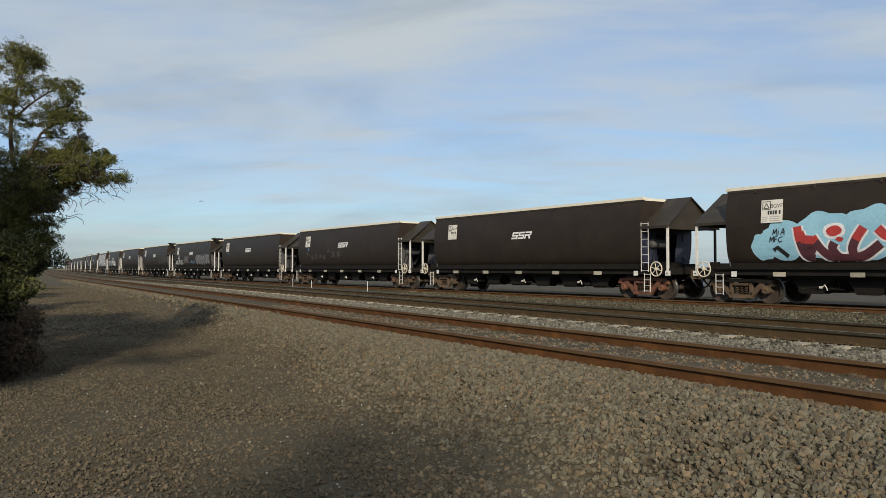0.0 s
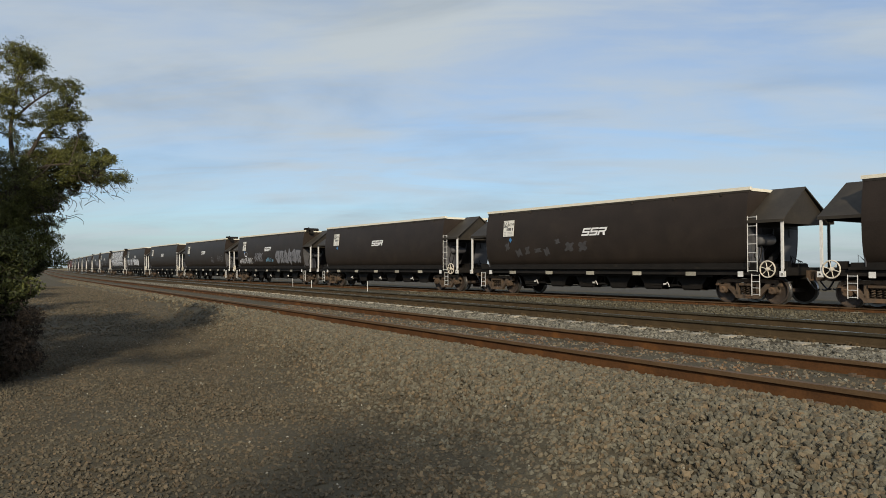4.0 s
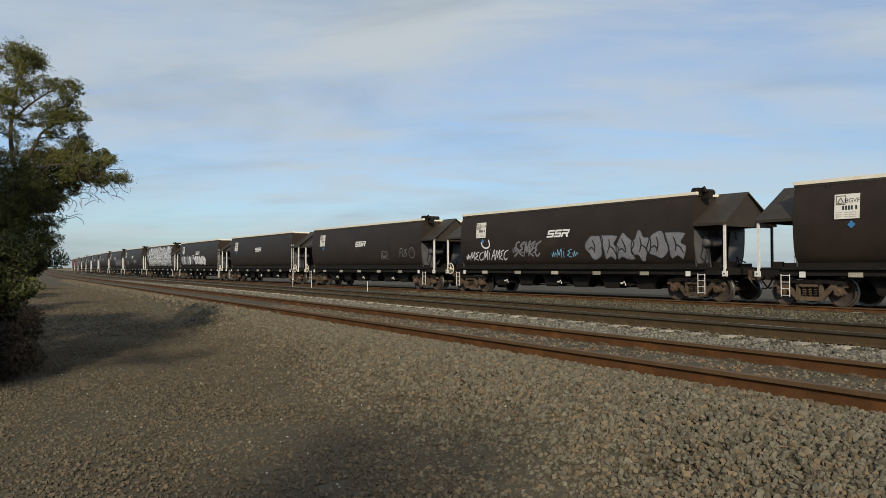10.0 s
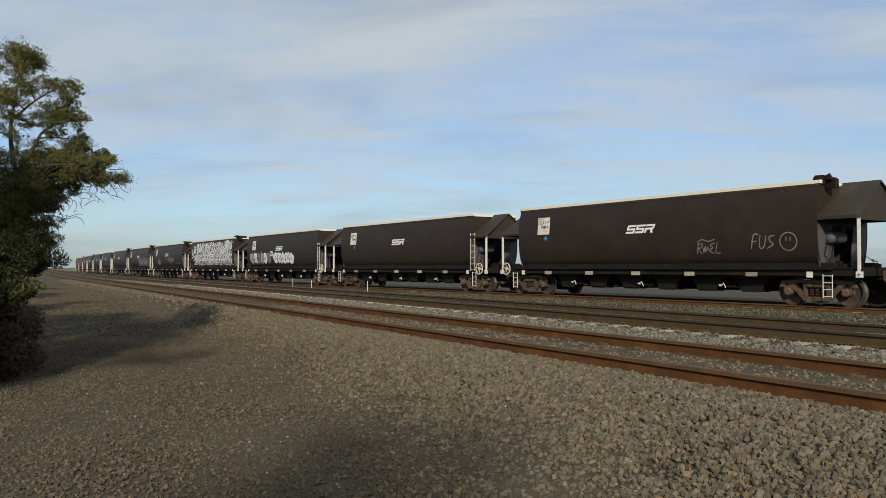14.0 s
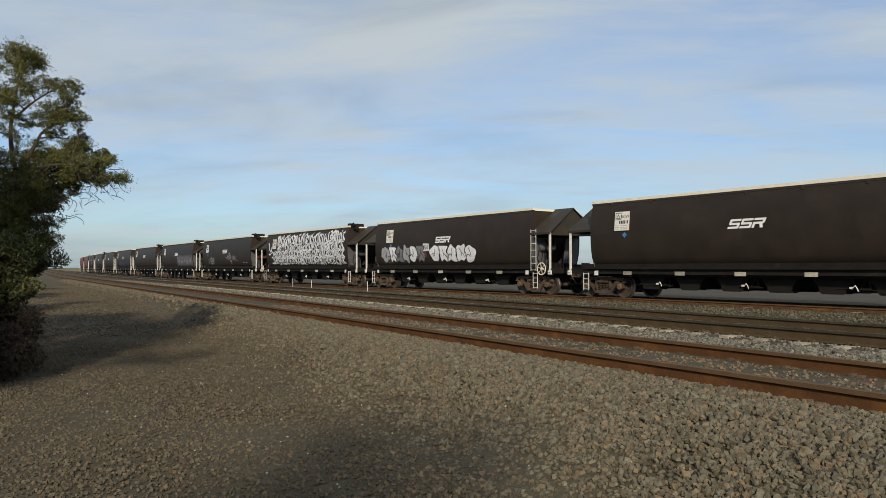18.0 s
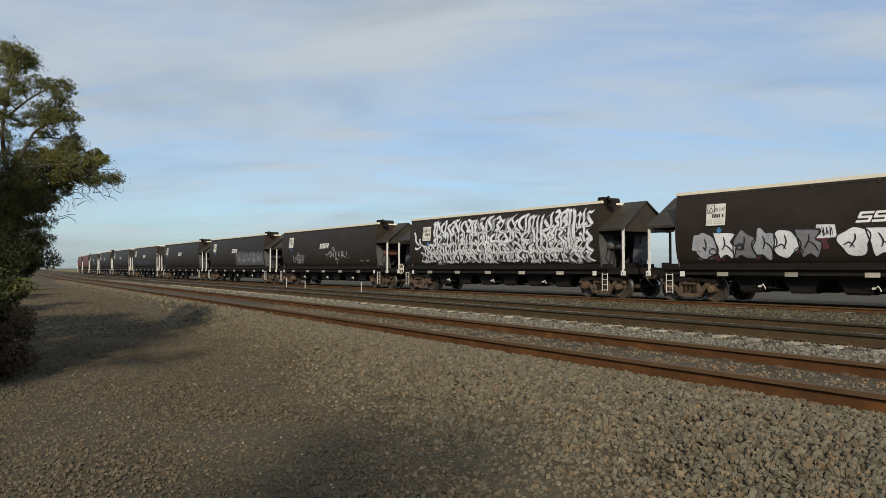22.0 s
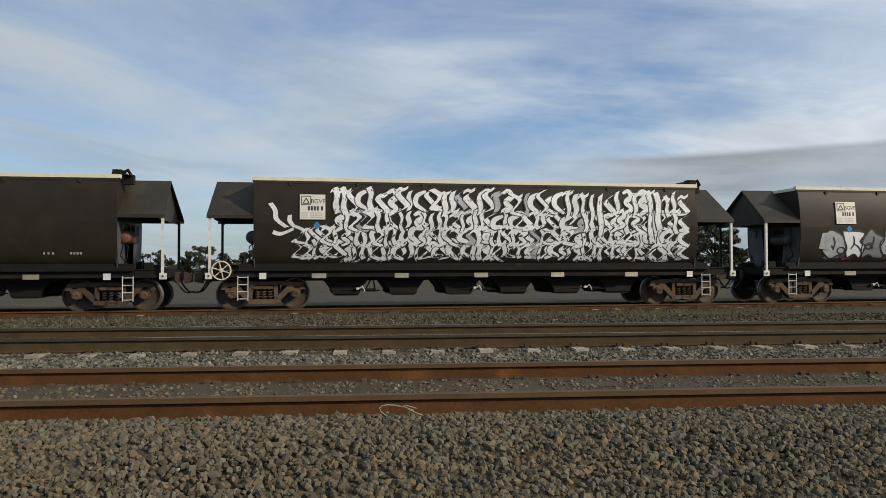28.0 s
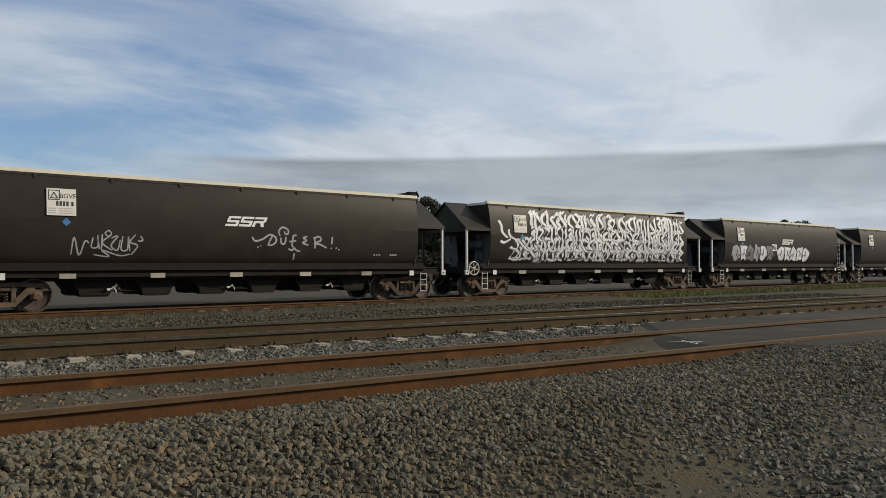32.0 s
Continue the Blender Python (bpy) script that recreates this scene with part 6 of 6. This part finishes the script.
def scrub_tree():
    """The wind-shaped wattle beside the track: tufts of fine leaves on a spray of bare boughs."""
    rnd = random.Random(4)
    root = new("wattle_tree")

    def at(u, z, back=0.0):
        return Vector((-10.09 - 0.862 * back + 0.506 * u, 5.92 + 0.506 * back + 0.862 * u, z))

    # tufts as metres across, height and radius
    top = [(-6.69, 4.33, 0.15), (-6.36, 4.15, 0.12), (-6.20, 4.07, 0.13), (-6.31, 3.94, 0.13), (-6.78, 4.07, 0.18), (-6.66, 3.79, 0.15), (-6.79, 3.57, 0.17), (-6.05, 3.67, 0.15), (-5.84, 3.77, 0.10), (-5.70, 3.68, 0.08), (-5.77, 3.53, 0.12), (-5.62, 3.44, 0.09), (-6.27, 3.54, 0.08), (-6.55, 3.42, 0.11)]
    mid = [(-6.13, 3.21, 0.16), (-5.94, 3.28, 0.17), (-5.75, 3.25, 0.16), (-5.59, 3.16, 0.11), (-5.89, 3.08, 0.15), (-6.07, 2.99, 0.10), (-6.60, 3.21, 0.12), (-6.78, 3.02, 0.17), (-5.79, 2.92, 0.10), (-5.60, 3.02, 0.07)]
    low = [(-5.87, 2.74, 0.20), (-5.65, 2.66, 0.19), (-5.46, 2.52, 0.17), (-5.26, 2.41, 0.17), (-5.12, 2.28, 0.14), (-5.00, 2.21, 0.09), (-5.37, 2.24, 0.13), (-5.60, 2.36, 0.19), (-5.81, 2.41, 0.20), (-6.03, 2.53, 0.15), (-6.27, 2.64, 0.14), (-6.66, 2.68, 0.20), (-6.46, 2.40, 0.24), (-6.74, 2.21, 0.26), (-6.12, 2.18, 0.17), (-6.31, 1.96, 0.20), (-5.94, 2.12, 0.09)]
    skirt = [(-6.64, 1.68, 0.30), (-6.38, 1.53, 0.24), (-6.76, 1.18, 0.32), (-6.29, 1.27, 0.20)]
    bm = bmesh.new()
    foot, fork = at(-6.75, -0.68, 0.3), at(-6.62, 2.35, 0.1)
    limb(bm, foot, fork, 0.15, 0.07, rnd, 0.05, 8)
    nodes = []
    for a, b, r0, r1 in ((fork, at(-6.63, 3.35), 0.042, 0.026), (fork, at(-6.25, 2.98, 0.1), 0.04, 0.022), (fork, at(-6.0, 2.45, -0.1), 0.04, 0.02), (at(-6.63, 3.35), at(-6.5, 4.0, 0.1), 0.02, 0.009), (at(-6.63, 3.35), at(-6.7, 4.15, 0.2), 0.018, 0.008),
                         (at(-6.60, 3.2), at(-5.95, 3.62, -0.1), 0.02, 0.010), (at(-6.25, 2.98, 0.1), at(-5.8, 3.2), 0.018, 0.009), (at(-6.0, 2.45, -0.1), at(-5.4, 2.42, -0.2), 0.018, 0.010)):
        nodes.extend(limb(bm, a, b, r0, r1, rnd, 0.07, 7))
    part("trunk", bm, M["bark"], root)
    bm = bmesh.new()
    tufts, haze = [], []
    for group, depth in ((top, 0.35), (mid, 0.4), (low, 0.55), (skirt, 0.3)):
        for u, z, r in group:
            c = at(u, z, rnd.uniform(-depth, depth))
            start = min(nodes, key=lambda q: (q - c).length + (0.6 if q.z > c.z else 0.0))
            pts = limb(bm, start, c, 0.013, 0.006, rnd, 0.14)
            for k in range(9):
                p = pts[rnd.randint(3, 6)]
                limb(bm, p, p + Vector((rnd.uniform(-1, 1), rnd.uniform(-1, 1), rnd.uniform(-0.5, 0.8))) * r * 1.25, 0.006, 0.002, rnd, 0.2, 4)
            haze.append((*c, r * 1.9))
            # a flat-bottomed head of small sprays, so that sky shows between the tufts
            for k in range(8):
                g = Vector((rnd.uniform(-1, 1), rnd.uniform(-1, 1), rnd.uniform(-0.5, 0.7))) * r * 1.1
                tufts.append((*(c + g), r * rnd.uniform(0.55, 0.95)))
    # bare twigs hanging under the outer boughs
    for k in range(90):
        u = rnd.uniform(-6.1, -5.0)
        a = at(u, 2.42 - 0.42 * (u + 5.0) * -0.55 + rnd.uniform(-0.35, 0.05) - (0.25 if u < -5.6 else 0.0), rnd.uniform(-0.4, 0.4))
        limb(bm, a, a + Vector((rnd.uniform(-0.12, 0.22), rnd.uniform(-0.12, 0.22), rnd.uniform(-0.22, 0.04))), 0.006, 0.002, rnd, 0.25, 4)
    part("branchwork", bm, M["bark"], root)["kind"] = "stuff"
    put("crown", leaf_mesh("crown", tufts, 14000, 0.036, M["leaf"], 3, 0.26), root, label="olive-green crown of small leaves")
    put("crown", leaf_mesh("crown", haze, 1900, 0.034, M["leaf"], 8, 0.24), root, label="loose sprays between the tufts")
    tufts_left = [(*at(rnd.uniform(-7.0, -6.45), rnd.uniform(2.6, 4.25), rnd.uniform(-0.2, 0.6)), rnd.uniform(0.10, 0.17)) for _ in range(34)]
    put("crown", leaf_mesh("crown", tufts_left, 13000, 0.036, M["leaf"], 14, 0.26), root)
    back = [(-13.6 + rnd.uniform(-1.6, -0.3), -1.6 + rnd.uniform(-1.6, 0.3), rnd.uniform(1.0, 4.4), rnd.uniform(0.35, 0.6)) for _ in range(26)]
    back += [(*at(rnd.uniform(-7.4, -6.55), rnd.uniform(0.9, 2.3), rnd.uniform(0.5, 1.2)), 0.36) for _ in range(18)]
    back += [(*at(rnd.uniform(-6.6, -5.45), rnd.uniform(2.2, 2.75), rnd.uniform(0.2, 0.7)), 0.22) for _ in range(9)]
    # the crown's shaded far side is coloured in, with the bush's darker leaf tone
    put("crown", leaf_mesh("crown", back, 9500, 0.07, M["leaf_dark"], 5, 0.3), root, label="far-side foliage with shade put into a darker leaf colour")
    tagged(root, "wind-shaped wattle tree with an open olive crown", "tree")


def bush():
    rnd = random.Random(9)
    root = new("roadside_bush")
    green = [(-12.1, 0.40, 1.05, 0.42), (-12.2, 0.15, 1.05, 0.5), (-11.95, 0.38, 0.72, 0.45), (-11.95, 0.15, 0.62, 0.5), (-11.75, 0.5, 0.60, 0.32), (-12.6, -0.4, 0.9, 0.8), (-13.4, -0.9, 0.7, 0.9), (-12.4, -1.3, 0.8, 0.9)]
    dry = [(-11.75, 0.30, 0.22, 0.46), (-11.75, 0.10, -0.02, 0.5), (-11.6, 0.42, -0.22, 0.34), (-11.6, 0.18, -0.42, 0.36), (-12.1, -0.25, -0.1, 0.7), (-12.0, 0.3, -0.35, 0.45), (-12.3, 0.45, 0.1, 0.42), (-12.2, 0.52, -0.3, 0.36), (-12.5, -1.0, 0.0, 0.8)]
    green = [(x - 0.15, y - 0.26, z, r) for x, y, z, r in green]
    dry = [(x - 0.12, y - 0.20, z, r) for x, y, z, r in dry]
    put("foliage", leaf_mesh("foliage", green, 19000, 0.056, M["leaf_dark"], 11, 0.38), root, label="dense dark green leaves")
    put("foliage", leaf_mesh("foliage", dry, 12000, 0.055, M["twig"], 12, 0.25), root)
    bm = bmesh.new()
    for x, y, z, r in dry + green[:5]:
        for k in range(46):
            a = Vector((x + r * rnd.uniform(-0.7, 0.7), y + r * rnd.uniform(-0.7, 0.5), max(-0.62, z + r * rnd.uniform(-0.7, 0.6))))
            limb(bm, a, a + Vector((rnd.uniform(-0.2, 0.2), rnd.uniform(-0.2, 0.15), rnd.uniform(-0.25, 0.15))), 0.006, 0.002, rnd, 0.15, 3)
    for k in range(10):
        limb(bm, (-12.3 + rnd.uniform(-0.4, 0.4), -0.1 + rnd.uniform(-0.4, 0.4), -0.68), (-12.1 + rnd.uniform(-0.6, 0.6), 0.1 + rnd.uniform(-0.6, 0.6), 0.9), 0.03, 0.01, rnd, 0.12)
    part("twig_tangle", bm, M["twig"], root, "tangle of dry brown twigs near the ground")["kind"] = "stuff"
    tagged(root, "dense bush with dry brown skirts at the tree's foot", "bush")


scrub_tree()
bush()


def shade_tree(x, y, h, seed, leaves=5000):
    """A tree of the roadside row behind the camera, whose shade lies on the dirt."""
    rnd = random.Random(seed)
    root = new("roadside_tree")
    z = -0.66
    bm = bmesh.new()
    limb(bm, (x, y, z), (x + 0.2, y, z + h * 0.55), 0.17, 0.09, rnd, 0.05, 8)
    cl = []
    for k in range(13):
        a, r = rnd.uniform(0, 6.28), rnd.uniform(0.2, 2.2)
        cl.append((x + r * math.cos(a), y + 0.75 * r * math.sin(a), z + h * rnd.uniform(0.62, 1.0), rnd.uniform(0.5, 0.9)))
        limb(bm, (x + 0.2, y, z + h * 0.5), cl[-1][:3], 0.06, 0.015, rnd, 0.1)
    part("trunk", bm, M["bark"], root)
    put("crown", leaf_mesh("crown", cl, leaves, 0.09, M["leaf"], seed, 0.4), root)
    tagged(root, "roadside tree with an open olive crown", "tree")


shade_tree(5.6, -4.5, 6.7, 31, 1100)
shade_tree(-7.2, -3.1, 5.0, 32, 2600)
shade_tree(-10.3, -3.0, 6.0, 37)
shade_tree(-12.0, -4.2, 5.2, 33)
shade_tree(-19.0, -3.4, 5.4, 34)
shade_tree(-27.0, -3.6, 5.6, 35)
shade_tree(-36.0, -3.7, 5.8, 36)


def far_tree(x, y, h, w, seed, label="dark gum tree on the plain beyond the railway"):
    rnd = random.Random(seed)
    root = new("gum_tree")
    z = -0.45
    bm = bmesh.new()
    limb(bm, (x, y, z), (x + 0.3, y, z + h * 0.6), 0.03 * h, 0.015 * h, rnd, 0.05)
    cl = []
    for k in range(int(20 + 2 * w)):
        f = rnd.uniform(-1, 1)
        zz = z + h * (0.18 + 0.74 * (1 - f * f) ** 0.6 * rnd.uniform(0.05, 1.0))
        cl.append((x + f * w / 2, y + rnd.uniform(-0.4, 0.4) * w, zz, h * rnd.uniform(0.09, 0.17)))
        limb(bm, (x + 0.15, y, z + h * 0.4), cl[-1][:3], 0.012 * h, 0.004 * h, rnd, 0.08, 4)
    part("trunk", bm, M["bark"], root)
    put("crown", leaf_mesh("crown", cl, 1900, 0.17, M["leaf_far"], seed, 0.5), root)
    tagged(root, label, "tree", group="trees beyond the train")


for k, (x, y, h, w) in enumerate(((-1.0, 99, 4.6, 5), (3.5, 102, 4.8, 6), (7.0, 97, 5.9, 4.5), (10.5, 104, 4.6, 5), (33.1, 52, 7.4, 3.4), (38.5, 61, 6.4, 5), (41, 66, 6, 5), (83.3, 50.2, 6.7, 5.5), (-8, 110, 4, 6), (18, 108, 6.2, 7),
                                  (-620, 40.5, 3.2, 3), (-625, 37.5, 2.8, 2.5), (25, 105, 5.4, 8), (48, 98, 4.2, 7), (62, 92, 3.8, 7), (-22, 99, 4.8, 7), (-29, 102, 3.8, 7), (-15.5, 103, 4.4, 6), (21.0, 54, 4.5, 4.5), (24.8, 55, 5.0, 5), (31, 101, 4.6, 8), (37, 99, 4.4, 8), (12.5, 110, 4.2, 7))):
    far_tree(x, y, h, w, 60 + k)


def grass(name, count, x0, x1, y_of, height, material, label, seed):
    rng = np.random.default_rng(seed)
    x = rng.uniform(x0, x1, count)
    y = np.array([y_of(a, b) for a, b in zip(x, rng.uniform(0, 1, count))])
    z = np.array([ground_z(a, b) for a, b in zip(x, y)]) - 0.01
    h = height * rng.uniform(0.4, 1.3, count)
    lean = rng.normal(size=(count, 2)) * 0.35 * h[:, None]
    ang = rng.uniform(0, math.pi, count)
    w = 0.012 + 0.02 * height
    d = np.stack([np.cos(ang), np.sin(ang)], -1) * w
    v = np.stack([np.stack([x - d[:, 0], y - d[:, 1], z], -1), np.stack([x + d[:, 0], y + d[:, 1], z], -1), np.stack([x + lean[:, 0], y + lean[:, 1], z + h], -1)], 1).reshape(-1, 3)
    me = bpy.data.meshes.new(name)
    me.from_pydata(v.tolist(), [], np.arange(3 * count).reshape(-1, 3).tolist())
    me.materials.append(material)
    return tagged(new(name, me), label, "grass", kind="stuff")


grass("grass", 16000, 24, 70, lambda x, v: train_y(x) - 4.6 + 2.6 * v, 0.16, M["grass"], "yellow-green weeds along the far siding", 1)
grass("grass", 3000, -20, 14, lambda x, v: train_y(x) - 3.4 + 1.6 * v, 0.10, M["straw"], "thin dry grass in the gravel by the far siding", 2)
grass("grass", 14, -11.0, -10.4, lambda x, v: 0.0 + 0.4 * v, 0.09, M["straw"], "dry straw by the bush", 3)


# ---- bird ----
def raven():
    root = new("raven")
    bm = bmesh.new()
    tube(bm, [(-0.30, 0, 0.0), (-0.16, 0, 0.0), (0.0, 0, 0.01), (0.12, 0, 0.03), (0.20, 0, 0.05), (0.27, 0, 0.04)], [0.05, 0.05, 0.075, 0.06, 0.045, 0.008], 8)
    part("body", bm, M["feather"], root)
    bm = bmesh.new()
    extrude = [(-0.28, -0.03), (-0.28, 0.03), (-0.46, 0.09), (-0.46, -0.09)]
    a = [bm.verts.new((x, y, 0.008)) for x, y in extrude]
    b = [bm.verts.new((x, y, -0.004)) for x, y in extrude]
    bm.faces.new(a), bm.faces.new(list(reversed(b)))
    for k in range(4):
        bm.faces.new((a[k], b[k], b[(k + 1) % 4], a[(k + 1) % 4]))
    part("tail", bm, M["feather"], root)
    out = []
    for s in (-1, 1):
        bm = bmesh.new()
        o = [(0.10, 0), (0.13, s * 0.22), (0.06, s * 0.46), (-0.06, s * 0.50), (-0.10, s * 0.30), (-0.12, 0)]
        a = [bm.verts.new((x, y, 0.012)) for x, y in o]
        b = [bm.verts.new((x, y, -0.002)) for x, y in o]
        bm.faces.new(a), bm.faces.new(list(reversed(b)))
        for k in range(6):
            bm.faces.new((a[k], b[k], b[(k + 1) % 6], a[(k + 1) % 6]))
        w = part("wing", bm, M["feather"], root)
        w.location = (0, s * 0.05, 0.03)
        out.append((w, s))
    root.scale = (0.5, 0.5, 0.5)
    tagged(root, "black raven in flapping flight", "bird")
    return root, out


bird, wings = raven()


# ---- what moves ----
def motions():
    for n, ob in enumerate(wagons):
        walk(ob, [(t, wagon_pose(n, t)) for t in range(0, 33)])
    turn = math.degrees(SPEED / 0.42)
    for w in wheelsets:
        x, y, z = w.location
        walk(w, [(0.1 * k, pose(x, y, z, 0, (turn * 0.1 * k) % 360, 0)) for k in range(0, 321)])
    way = [(0, -79.7, 18.1, 7.7), (0.5, -76.8, 19.1, 7.1), (1, -73.7, 20.35, 6.2), (1.5, -70.7, 21.7, 4.8), (2.2, -66.3, 23.3, 3.4), (3.2, -58.2, 25.3, 2.9), (4.4, -47.9, 27, 3.7), (5.5, -39.3, 27.7, 5.2), (6, -36.8, 27.95, 5.9),
           (6.5, -34.2, 28.4, 6.4), (7, -31.5, 29.1, 6.6), (7.5, -28.8, 29.8, 6.1), (8, -26, 30.6, 5.25), (8.3, -24.6, 31.1, 4.8), (9, -22.3, 33.1, 3.4), (11, -14, 44, 2.4), (15, 8, 80, 4), (22, 60, 170, 12), (32, 150, 300, 25)]
    rows = []
    for k, (t, x, y, z) in enumerate(way):
        a, b = way[max(0, k - 1)], way[min(len(way) - 1, k + 1)]
        rows.append((t, pose(x, y, z, 0, -math.degrees(math.atan2(b[3] - a[3], math.hypot(b[1] - a[1], b[2] - a[2]))), math.degrees(math.atan2(b[2] - a[2], b[1] - a[1])))))
    walk(bird, rows)
    for w, s in wings:
        x, y, z = w.location
        walk(w, [(0.2 * k, pose(x, y, z, s * (38 if k % 2 else -22), 0, 0)) for k in range(0, 61)] + [(32.0, pose(x, y, z, s * 5, 0, 0))])


motions()
